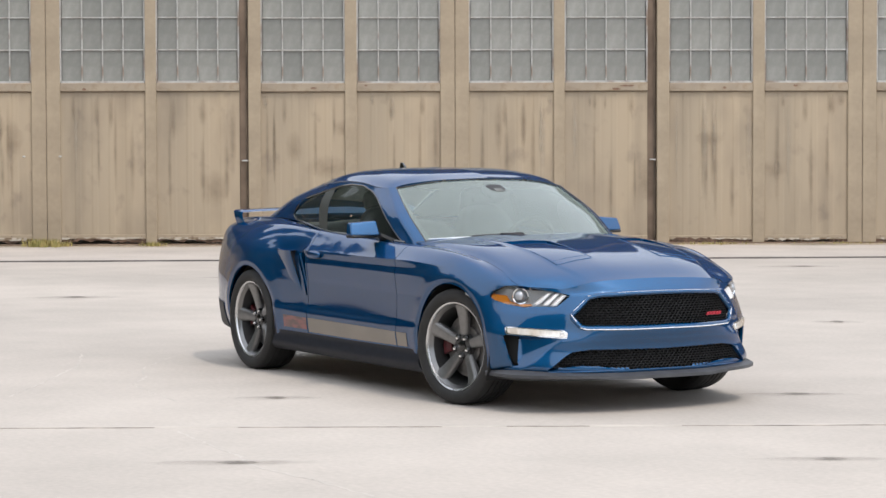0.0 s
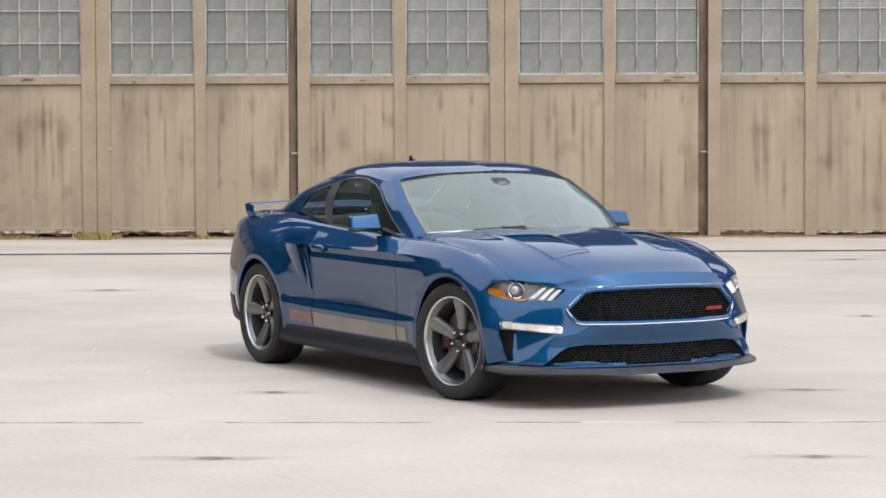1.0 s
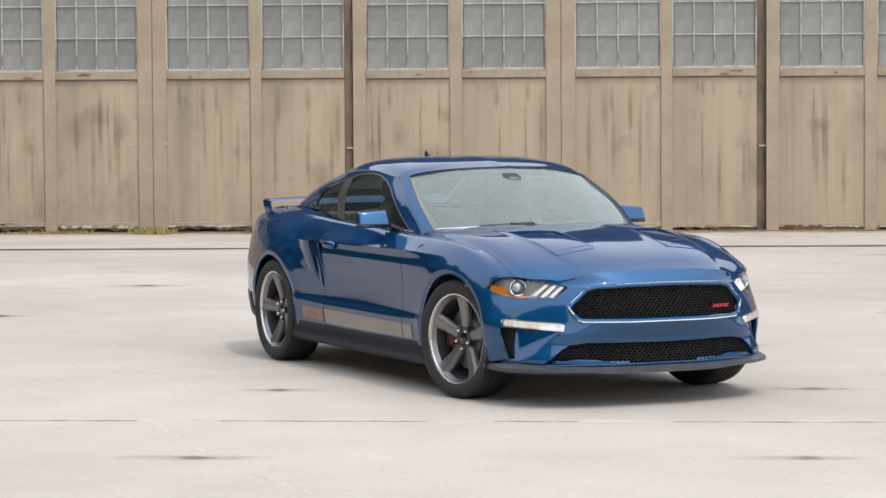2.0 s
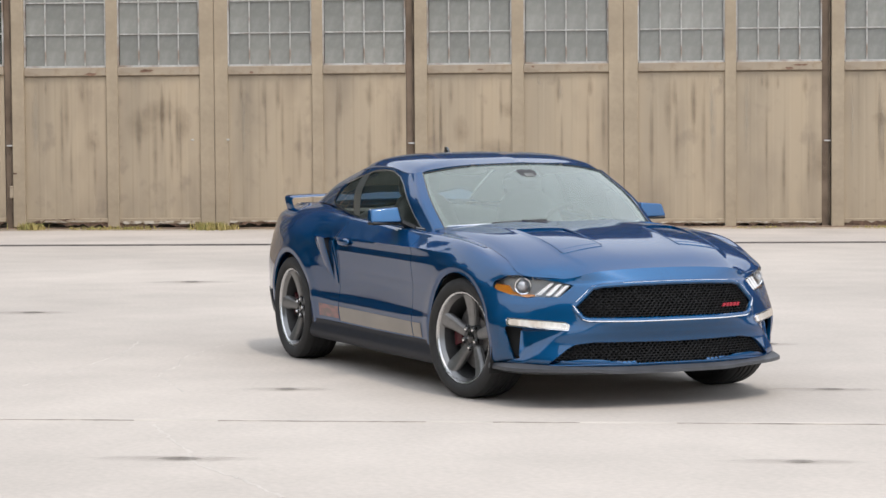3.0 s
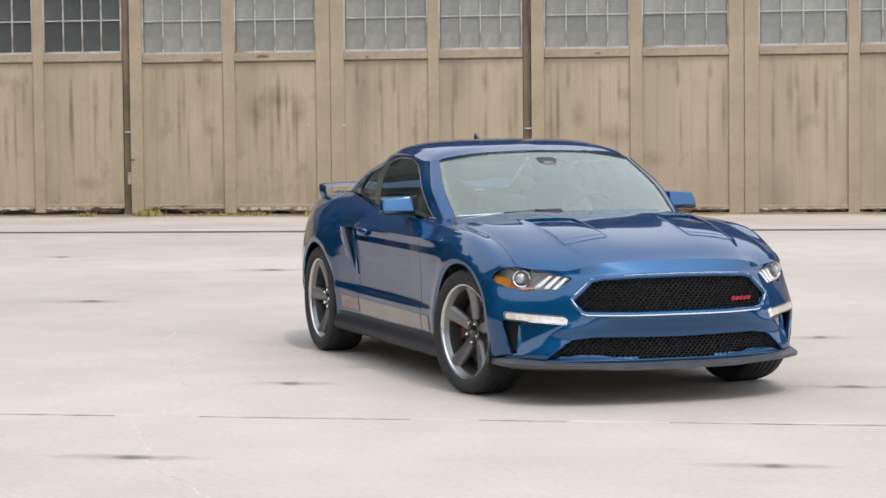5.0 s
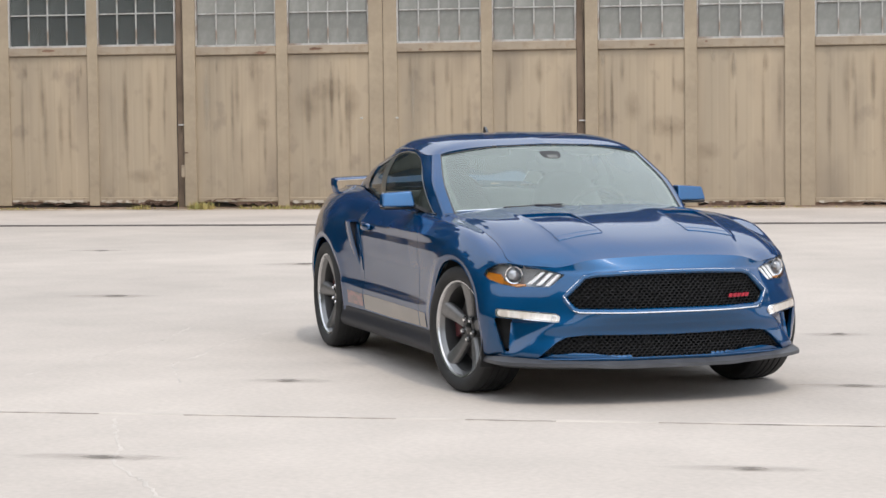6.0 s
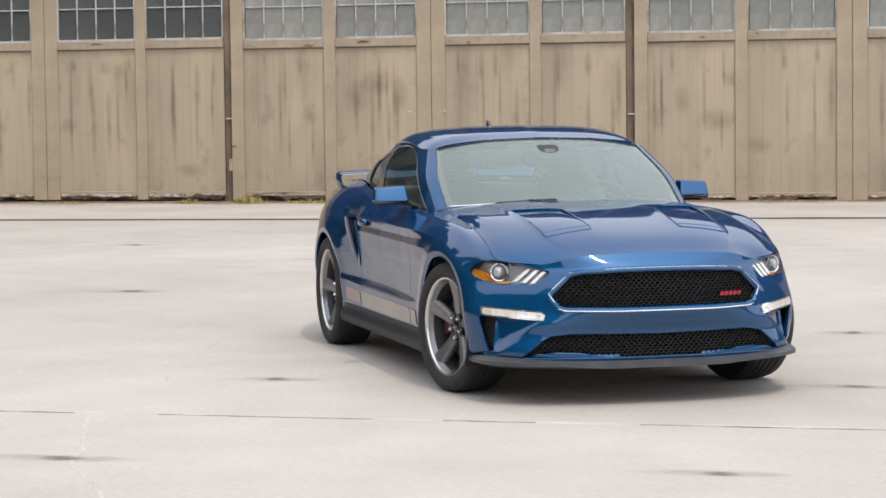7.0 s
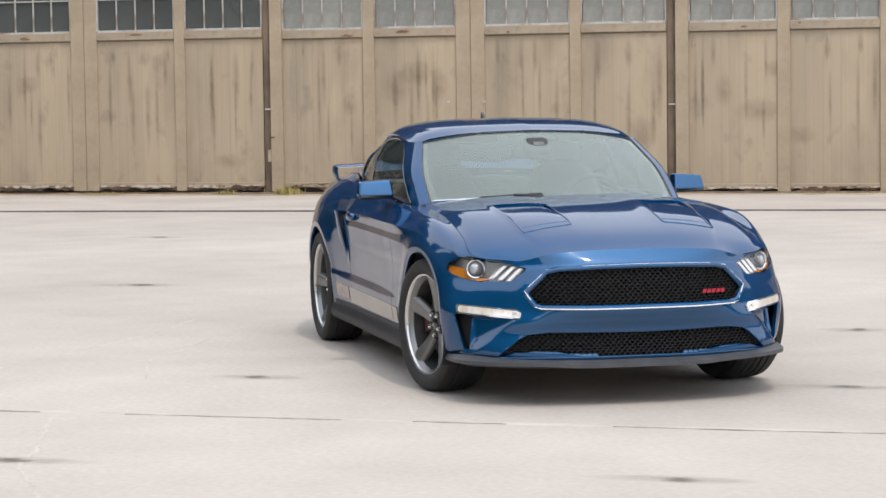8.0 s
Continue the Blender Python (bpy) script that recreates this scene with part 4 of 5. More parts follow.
def skirt_form(p):
    """Proud of the sill below, drawn back to it at the upper edge."""
    return 0.004 + 0.024 * (1 - smooth((p[:, 2] - 0.20) / 0.085))


car = new("car")
tagged(car, "metallic dark blue two-door fastback coupe parked on pale concrete", "car")

bumper = skin_part("front_bumper", car, blue, body, -4.037, 4.037, 0.0, 8.0, 300, 120, [hole(k) for k in ("grille", "lower", "lamp", "duct")] + ARCHES, bumper_and_lip, 0.02)
for s in (1, -1):
    skin_part("front_fender", car, blue, body, s * 4.0385, s * 6.57, 1.0, 8.0, 96, 140, ARCHES, shoulder)
    skin_part("door", car, blue, body, s * 6.582, s * 9.04, 1.72, 8.0, 90, 130, (), shoulder)
    skin_part("door_trim", car, matt_black, body, s * 6.62, s * 9.03, 5.0, 7.985, 40, 16, (), -0.022, 0.0, "black inner door trim")
    skin_part("quarter_trim", car, matt_black, body, s * 9.08, s * 11.2, 6.0, 7.985, 30, 12, (), -0.05, 0.0, "black inner side trim")
    skin_part("rear_fender", car, blue, body, s * 9.052, s * 12.98, 1.0, 8.0, 150, 140, ARCHES + [(0, 2, 1, polygon(SLOT), False, wide)], shoulder)
    skin_part("side_skirt", car, skirt_black, body, s * 5.5, s * 10.5, 0.0, 2.02, 120, 22, ARCHES, skirt_form, 0.045, "navy black side skirt with a sloping ledge")
    skin_part("rocker_panel", car, blue, body, s * 6.58, s * 9.04, 1.30, 1.70, 80, 6, (), 0.002, 0.02)
skin_part("rear_bumper", car, blue, body, 13.0, 19.0, 0.0, 8.0, 90, 60)
skin_part("rear_valance", car, matt_black, body, 12.35, 19.65, 0.0, 3.0, 120, 24, (), 0.005, 0.02, "black rear valance")

# hood
edge_row = [tuple(c * np.array([1, -1, 1]) - np.array([0, 0.0032, 0])) for c in body.at(np.array([2.05, 3.0, 4.07, 5.0, 6.0, 6.80]), np.full(6, 8.0))]
hood_lines = np.array([
    [(1.985, 0, .826), (1.70, 0, .893), (1.36, 0, .943), (1.00, 0, .966), (.84, 0, .970)],
    [(1.98, .17, .826), (1.695, .17, .894), (1.36, .17, .944), (1.00, .17, .967), (.83, .17, .971)],
    [(1.965, .30, .824), (1.69, .30, .896), (1.36, .31, .949), (.99, .32, .970), (.80, .33, .970)],
    [(1.94, .46, .808), (1.68, .48, .882), (1.36, .50, .934), (.98, .52, .956), (.755, .53, .957)],
    [(1.90, .655, .768), (1.67, .67, .846), (1.36, .67, .911), (.97, .67, .935), (.67, .67, .940)],
    edge_row[1:],
])
# lines between the guides, each starting on the front edge
steps = np.arange(0, 5.01, 0.25)
inner = catmull(padded(hood_lines, hood_lines[1] * FLIP), np.minimum(steps, 4.9999))
starts = body.at(np.interp(steps, range(6), (0, .43, .75, 1.25, 1.82, 2.05)), np.full(len(steps), 8.0)) * FLIP - np.array([0.0015, 0, 0])
hood_skin = Skin([[tuple(first)] + [tuple(c) for c in line] for first, line in zip(starts, inner)], False, False)
VENT = [(1.872, .492), (1.848, .238), (1.385, .25), (1.27, .512)]


def hood_form(p):
    """The raised middle of the hood, with a crease from the windscreen to the grille's corners."""
    x, y = p[:, 0], np.abs(p[:, 1])
    edge = np.interp(x, (0.8, 1.3, 1.85, 2.12), (0.535, 0.525, 0.498, 0.425))
    return 0.005 * smooth((edge + 0.022 - y) / 0.044) * smooth((2.13 - x) / 0.22) * smooth((x - 0.70) / 0.25)


def vent_floor(p):
    """Sunk at its rear end, level with the hood at the front."""
    return hood_form(p) + 0.001 - 0.011 * (1 - smooth((p[:, 0] - 1.30) / 0.46))


def over_hood(p):
    return p[:, 2] > 0.6


def vent_outline(keep=False):
    pts = polygon([(a, b) for a, b in VENT])

    def distance_to(x, y):
        return pts(x, np.abs(y))

    def flat(a, b):
        d, near = pts(a, np.abs(b))
        near = near.copy()
        near[:, 1] *= np.where(b < 0, -1, 1)
        return d, near
    return (0, 1, 2, flat, keep, over_hood)


def mirrored_patch(skin, nu, nv, trims, lift=0.0, flange=0.014, v0=0.0, v1=None, u0=0.0, u1=None):
    """Both halves of a skin whose rows run lengthwise, joined in the middle."""
    u1 = skin.top if u1 is None else u1
    v1 = skin.p.shape[1] - 1 if v1 is None else v1
    us, vs = np.linspace(u0, u1, nu + 1), np.linspace(-v1, v1, 2 * nv + 1)
    U, V = [a.ravel() for a in np.meshgrid(us, vs, indexing="ij")]
    s = np.where(V < 0, -1.0, 1.0)
    p, n = skin.at(U, np.abs(V)), skin.normal(np.clip(U, 0.01, skin.top - 0.01), np.abs(V))
    p[:, 1] *= s
    n[:, 1] *= s
    n *= np.where(n[:, 2] < 0, -1, 1)[:, None]
    p = p + n * (lift(p)[:, None] if callable(lift) else lift)
    i, j = [a.ravel() for a in np.meshgrid(np.arange(nu), np.arange(2 * nv), indexing="ij")]
    a = i * (2 * nv + 1) + j
    faces = np.stack([a, a + 1, a + 2 * nv + 2, a + 2 * nv + 1], 1)
    p, faces = trimmed(p, n, faces, trims)
    used, inv = np.unique(faces, return_inverse=True)
    inv = inv.reshape(faces.shape)
    bm = bmesh.new()
    vv = [bm.verts.new(c) for c in p[used]]
    for q in inv:
        if len(set(q)) == 4:
            bm.faces.new([vv[k] for k in q])
    bm.normal_update()
    if sum(f.normal.z for f in bm.faces) < 0:
        bmesh.ops.reverse_faces(bm, faces=bm.faces[:])
    if flange:
        got = bmesh.ops.extrude_edge_only(bm, edges=[e for e in bm.edges if e.is_boundary])["geom"]
        key = {tuple(round(x, 6) for x in c): k for k, c in enumerate(p[used])}
        for v in got:
            if isinstance(v, bmesh.types.BMVert):
                k = key.get(tuple(round(x, 6) for x in v.co))
                if k is not None:
                    v.co = v.co - Vector(n[used][k]) * flange
    return bm


hood = part("hood", mirrored_patch(hood_skin, 150, 110, [vent_outline()], hood_form, 0.034), blue, car, "", True, None, 30)
for side in (1, -1):
    one = vent_outline(True)
    only = (one[0], one[1], one[2], one[3], True, (lambda p, q=side: p[:, 1] * q < 0))
    part("hood_vent", mirrored_patch(hood_skin, 150, 110, [only], vent_floor, 0.0), blue, hood, "recessed blue hood vent panel", True, None, 30)
_u, _v = np.meshgrid(np.linspace(0, 3, 160), np.linspace(0, 20, 160), indexing="ij")
hood_grid = hood_skin.at(_u.ravel(), _v.ravel())
hood_grid[:, 2] += hood_form(hood_grid)


def on_hood(x, y):
    k = np.argsort((hood_grid[:, 0] - x) ** 2 + (np.abs(hood_grid[:, 1]) - y) ** 2)[:4]
    return float(hood_grid[k, 2].mean())


for side in (1, -1):
    inner_edge = [(1.40, .252), (1.55, .248), (1.70, .243), (1.83, .239)]
    front_edge = [(1.848, .245), (1.856, .30), (1.863, .38), (1.869, .46), (1.866, .489)]
    outer_edge = [(1.85, .4935), (1.75, .4965), (1.60, .502)]
    part("vent_lip", add_tube(bmesh.new(), [(x, -side * y, on_hood(x, y) + 0.001) for x, y in inner_edge + front_edge + outer_edge], 0.0035, 6), blue, hood, "", True)
    part("vent_ledge", add_tube(bmesh.new(), [(x, -side * y, on_hood(x, y) + 0.0005) for x, y in ((1.795, .252), (1.802, .32), (1.808, .40), (1.813, .482))], 0.003, 6), blue, hood, "", True)
part("cowl", mirrored_patch(hood_skin, 40, 40, [], -0.035, 0.0, u0=3.6), matt_black, car, "black plastic cowl under the windscreen")

# greenhouse
cabin = Skin([
    [(.915, 0, .965), (.865, .36, .955), (.672, .690, .935), (.535, .758, .922), (.02, .782, .945), (-.50, .785, .965), (-1.20, .700, 1.035), (-1.80, .575, 1.035), (-1.93, .32, 1.04), (-1.96, 0, 1.045)],
    [(.585, 0, 1.152), (.545, .36, 1.140), (.425, .676, 1.100), (.315, .738, 1.093), (-.10, .740, 1.125), (-.54, .740, 1.138), (-1.06, .672, 1.150), (-1.49, .545, 1.165), (-1.58, .31, 1.178), (-1.60, 0, 1.185)],
    [(.245, 0, 1.312), (.215, .34, 1.300), (.150, .612, 1.258), (.062, .658, 1.252), (-.24, .652, 1.285), (-.56, .642, 1.290), (-.86, .612, 1.258), (-1.14, .490, 1.268), (-1.20, .30, 1.290), (-1.22, 0, 1.298)],
])
roof_skin = Skin([
    [(.242, 0, 1.315), (.06, 0, 1.355), (-.24, 0, 1.380), (-.60, 0, 1.379), (-.90, 0, 1.352), (-1.23, 0, 1.30)],
    [(.212, .34, 1.303), (.04, .36, 1.342), (-.24, .37, 1.369), (-.58, .36, 1.369), (-.88, .33, 1.343), (-1.21, .30, 1.295)],
    [(.165, .54, 1.279), (.03, .555, 1.311), (-.24, .56, 1.338), (-.57, .55, 1.341), (-.86, .515, 1.315), (-1.17, .43, 1.282)],
    [(.130, .630, 1.252), (.02, .664, 1.257), (-.24, .660, 1.288), (-.56, .650, 1.293), (-.84, .618, 1.266), (-1.13, .500, 1.262)],
], False, False)
RAIL = ((2.98, -.03), (3.10, .05), (3.16, .25), (3.27, .95), (3.39, 1.52), (3.55, 1.76), (3.9, 1.90), (4.4, 1.90), (4.82, 1.84), (5.15, 1.74), (5.54, 1.63), (5.9, 1.44), (6.12, 1.21))


def ribbon(skin, rows, lift, steps=4):
    """A strip of a skin between two edges: rows of (first u, last u, first v, last v)."""
    bm = bmesh.new()
    prev = None
    for u0, u1, v0, v1 in rows:
        U, V = np.linspace(u0, u1, steps + 1), np.linspace(v0, v1, steps + 1)
        p, n = skin.at(U, V), skin.normal(U, V)
        n *= np.where((p * n * np.array([0, 1, 0])).sum(1) + n[:, 2] * .3 < 0, -1, 1)[:, None]
        row = [bm.verts.new(c) for c in p + n * lift]
        if prev:
            for j in range(steps):
                bm.faces.new((prev[j], prev[j + 1], row[j + 1], row[j]))
        prev = row
    bmesh.ops.recalc_face_normals(bm, faces=bm.faces[:])
    return bm


part("roof", mirrored_patch(roof_skin, 80, 50, [], 0.004, 0.02), blue, car, "", True, None, 32)
part("headliner", mirrored_patch(roof_skin, 30, 20, [], -0.022, 0.0), headliner_cloth, car, "pale grey cloth headliner")
skin_part("windscreen", car, windscreen_glass, cabin, -2.02, 2.02, 0.0, 2.0, 60, 24, (), -0.004, 0.0, "reflective greenish windscreen")
skin_part("rear_window", car, rear_glass, cabin, 6.98, 11.02, 0.0, 2.0, 40, 16, (), -0.004, 0.0, "sloping tinted rear window")
for s in (1, -1):
    skin_part("windscreen_pillar", car, blue, cabin, s * 2.0, s * 3.0, -0.05, 2.04, 12, 24, (), 0.003, 0.02)
    skin_part("door_window", car, side_glass, cabin, s * 3.0, s * 5.06, 0.0, 2.0, 40, 16, (), -0.006, 0.0, "tinted door window")
    skin_part("quarter_window", car, side_glass, cabin, s * 5.20, s * 6.10, 0.0, 2.0, 24, 16, (), -0.006, 0.0, "tinted rear quarter window")
    part("centre_pillar", ribbon(cabin, [(s * (4.98 + .12 * k / 8), s * (5.19 + .30 * k / 8), .25 * k, .25 * k) for k in range(9)], 0.0), pillar_grey, car, "satin grey centre pillar", True)
    skin_part("rear_pillar", car, blue, cabin, s * 6.08, s * 7.02, -0.05, 2.04, 30, 24, (), 0.003, 0.02)
    top_u = np.linspace(2.98, 6.12, 64)
    top_v = np.interp(top_u, *zip(*RAIL))
    part("roof_rail", ribbon(cabin, [(s * u, s * u, v, 2.03) for u, v in zip(top_u, top_v)], 0.003, 8), blue, car, "", True)
    corner_u = np.linspace(5.72, 6.12, 16)
    part("rear_pillar", ribbon(cabin, [(s * u, s * u, -.05, np.interp(u, (5.72, 5.88, 6.0, 6.08, 6.12), (-.04, .04, .22, .56, .70))) for u in corner_u], 0.003, 4), blue, car, "", True)
    part("pillar_liner", ribbon(cabin, [(s * u, s * u, -.05, 2.0) for u in np.linspace(6.12, 7.05, 16)], -0.02, 8), headliner_cloth, car, "pale grey pillar lining")
    part("pillar_liner", ribbon(cabin, [(s * u, s * u, -.02, 2.0) for u in np.linspace(2.06, 3.02, 12)], -0.018, 8), headliner_cloth, car, "pale grey pillar lining")
    part("rail_liner", ribbon(cabin, [(s * u, s * u, max(0.0, v), 2.02) for u, v in zip(top_u, top_v)], -0.014, 6), headliner_cloth, car, "pale grey roof rail lining")
    # black trims round the side glass
    pts = cabin.at(np.linspace(3.0, 5.85, 40) * s, np.full(40, 0.0))
    part("belt_trim", add_tube(bmesh.new(), pts + np.array([0, 0, 0.004]), 0.009, 6), gloss_black, car, "gloss black belt moulding", True)
    pts = cabin.at(top_u * s, top_v)
    part("roof_trim", add_tube(bmesh.new(), pts, 0.006, 6), gloss_black, car, "black window moulding", True)
    pts = cabin.at(np.array([5.74, 5.88, 6.0, 6.07, 6.10, 6.12]) * s, np.array([.0, .05, .22, .50, .85, 1.21]))
    part("window_trim", add_tube(bmesh.new(), pts, 0.006, 6), gloss_black, car, "black window moulding", True)
    pts = cabin.at(np.full(20, 2.01 * s), np.linspace(0, 2, 20))
    part("windscreen_trim", add_tube(bmesh.new(), pts, 0.0045, 6), gloss_black, car, "black windscreen seal", True)
    rows_in = [(s * np.interp(v, (0, .25, 1.8, 2), (1.70, 1.86, 1.90, 1.80)), s * 2.01, v, v) for v in np.linspace(0.02, 1.98, 24)]
    part("windscreen_border", ribbon(cabin, rows_in, -0.010), cabin_grey, car, "dark grey printed windscreen border", True)
pts = cabin.at(np.linspace(-2.0, 2.0, 50), np.full(50, 1.99))
part("windscreen_trim", add_tube(bmesh.new(), pts, 0.0035, 6), gloss_black, car, "black windscreen seal", True)
pts = cabin.at(np.linspace(-2.3, 2.3, 60), np.full(60, 0.03))
part("windscreen_base", add_tube(bmesh.new(), pts - np.array([0, 0, 0.016]), 0.016, 8), matt_black, car, "black seal at the foot of the windscreen", True)

# rear deck
deck = Skin([
    [(-1.88, 0, 1.045), (-2.1, 0, 1.04), (-2.37, 0, 1.01)],
    [(-1.86, .32, 1.04), (-2.1, .34, 1.035), (-2.36, .33, 1.008)],
    [(-1.70, .62, 1.03), (-2.0, .63, 1.025), (-2.30, .57, 1.006)],
], False, False)
part("boot_lid", mirrored_patch(deck, 20, 20, [], 0.002, 0.015), blue, car, "", True)


# ---- nose details ----
def front_x(y, z):
    """How far forward the nose reaches at this width and height."""
    key = (round(abs(y), 3), round(z, 3))
    us, vs = np.meshgrid(np.linspace(0, 4.2, 170), np.linspace(0.5, 8.0, 150), indexing="ij")
    if "grid" not in tidy:
        tidy["grid"] = body.at(us.ravel(), vs.ravel())
    g = tidy["grid"]
    k = np.argsort((np.abs(g[:, 1]) - key[0]) ** 2 + (g[:, 2] - key[1]) ** 2)[:4]
    return float(g[k, 0].mean())


def honeycomb(outline, pitch, rise, back, deep, wall, clear=None):
    """A net of open six-sided cells that follows the nose."""
    bm = bmesh.new()
    rows = int(0.24 / (rise * 0.75)) + 2
    zs = [c[1] for c in outline]
    z0 = min(zs)
    inside = both(outline)
    for r in range(rows):
        z = z0 + r * rise * 0.75
        if z > max(zs):
            break
        cols = int(0.70 / pitch) + 1
        for c in range(-cols, cols + 1):
            y = (c + 0.5 * (r % 2)) * pitch
            if inside(np.array([abs(y)]), np.array([z]))[0][0] > 0.012:
                continue
            if clear and clear(np.array([abs(y)]), np.array([z]))[0][0] < 0.006:
                continue
            x = front_x(y, z) - back
            rings = []
            for k, dx in ((1.0, 0.0), (1.0 - wall, 0.0), (1.0 - wall, -deep)):
                rings.append([bm.verts.new((x + dx, y + pitch * 0.577 * k * math.sin(a) * 0.98, z + rise * 0.5 * k * math.cos(a))) for a in [q * math.pi / 3 for q in range(6)]])
            for r0, r1 in zip(rings, rings[1:]):
                for q in range(6):
                    bm.faces.new((r0[q], r0[(q + 1) % 6], r1[(q + 1) % 6], r1[q]))
    return bm


LIP = [(.19, .223), (.26, .236), (.33, .252), (.42, .267), (.52, .270), (.60, .262), (.675, .240), (.675, .222), (.19, .222)]
grille = part("grille", honeycomb(GRILLE, 0.0275, 0.0184, 0.022, 0.02, 0.17), matt_black, car, "black honeycomb front grille")
skin_part("grille_back", grille, well_black, body, -2.6, 2.6, 3.8, 6.4, 60, 20, (), -0.06, 0.0)
lower_grille = part("lower_grille", honeycomb(LOWER, 0.0275, 0.0184, 0.030, 0.02, 0.17, polygon(LIP)), matt_black, car, "black honeycomb lower grille")
skin_part("lower_back", lower_grille, well_black, body, -3.1, 3.1, 0.02, 2.6, 60, 18, (), -0.07, 0.0)
# added sheet out of view, hides the lit ground behind the grille
part("light_stop", box(1.99, 2.0, -.50, .50, .185, .40, .0), well_black, lower_grille, "unseen black sheet that stops light through the lower grille")


def outline_points(outline, lift, closed_middle=True):
    pts = [(a, b) for a, b in outline]
    if closed_middle:
        pts = pts + [(-a, b) for a, b in reversed(pts) if a > 0.001]
    fine = []
    for (a, b), (c, d) in zip(pts, pts[1:] + pts[:1]):
        n = max(2, int(math.hypot(c - a, d - b) / 0.03))
        fine += [(a + (c - a) * k / n, b + (d - b) * k / n) for k in range(n)]
    return [(front_x(a, b) + lift, -a, b) for a, b in fine]


part("grille_surround", add_tube(bmesh.new(), outline_points(GRILLE, 0.001), 0.014, 8, True), blue, grille, "slim blue grille frame", True)
# chrome lines added where the blue frame would glint with the sky
low_edge = [(.562, .566), (.555, .552), (.519, .488), (.492, .478), (.25, .476), (0, .476)]
low_edge = low_edge + [(-a, b) for a, b in low_edge[-2::-1]]
edge_line = []
for (a, b), (c, d) in zip(low_edge, low_edge[1:]):
    edge_line += [(front_x(a + (c - a) * k / 6, b + (d - b) * k / 6) + 0.012, a + (c - a) * k / 6, b + (d - b) * k / 6) for k in range(6)]
part("grille_glint", add_tube(bmesh.new(), edge_line, 0.0042, 8), lamp_chrome, grille, "thin chrome line for the sky glint on the grille frame", True)
high_edge = [(.562, .566), (.459, .664), (.40, .676), (.22, .684), (0, .686)]
high_edge = high_edge + [(-a, b) for a, b in high_edge[-2::-1]]
brow_line = []
for (a, b), (c, d) in zip(high_edge, high_edge[1:]):
    brow_line += [(front_x(a + (c - a) * k / 6, b + (d - b) * k / 6) + 0.012, a + (c - a) * k / 6, b + (d - b) * k / 6) for k in range(6)]
part("grille_top_glint", add_tube(bmesh.new(), brow_line, 0.0022, 8), lamp_chrome, grille, "hair-thin chrome line for the glint along the frame's top", True)
part("grille_lip", add_tube(bmesh.new(), outline_points([(a * 0.985, b + (0.006 if b < .55 else -0.006)) for a, b in GRILLE], -0.012), 0.006, 6, True), gloss_black, grille, "", True)

part("lower_surround", add_tube(bmesh.new(), outline_points(LOWER, -0.006), 0.005, 8, True), blue, lower_grille, "slim blue frame", True)

# slanted red badge, its lettering plain bars
badge = bmesh.new()
for k in range(5):
    y = 0.315 + k * 0.026
    x = front_x(y, .545) - 0.008
    v = [badge.verts.new(c) for c in ((x, y, .533), (x - .003, y + .020, .534), (x - .003, y + .026, .553), (x, y + .006, .552))]
    f = badge.faces.new(v)
    ex = bmesh.ops.extrude_face_region(badge, geom=[f])["geom"]
    bmesh.ops.translate(badge, vec=(0.006, 0, 0), verts=[g for g in ex if isinstance(g, bmesh.types.BMVert)])
bmesh.ops.recalc_face_normals(badge, faces=badge.faces[:])
part("badge", badge, badge_red, grille, "small slanted red badge on the grille")

# splitter
spl = bmesh.new()
us = np.linspace(-4.0, 4.0, 90)
edge, inner = body.at(us, np.full(90, 1.0)), body.at(us, np.full(90, 0.0))
nrm = edge - inner
nrm[:, 2] = 0
nrm /= np.linalg.norm(nrm, axis=1)[:, None]
rows = []
for k in range(90):
    flare = 0.032 + 0.010 * (abs(us[k]) > 1.2) * min(1, (abs(us[k]) - 1.2) * 2)
    if abs(us[k]) > 2.9:
        flare *= max(0.15, (4.0 - abs(us[k])) / 1.1)
    e = edge[k] + nrm[k] * flare
    lift = 0.012 * min(1, max(0, abs(us[k]) - 1.1) * 2)
    rows.append([spl.verts.new(c) for c in ((edge[k][0] - 0.006, edge[k][1], edge[k][2] - 0.007), (e[0], e[1], 0.208 + lift), (e[0], e[1], 0.190 + lift), (inner[k][0], inner[k][1], 0.180))])
for p, q in zip(rows, rows[1:]):
    for j in range(4):
        spl.faces.new((p[j], p[(j + 1) % 4], q[(j + 1) % 4], q[j]))
spl.faces.new(rows[0]), spl.faces.new(rows[-1])
bmesh.ops.recalc_face_normals(spl, faces=spl.faces[:])
part("splitter", spl, splitter_grey, car, "dark grey plastic front splitter", True, None, 25)


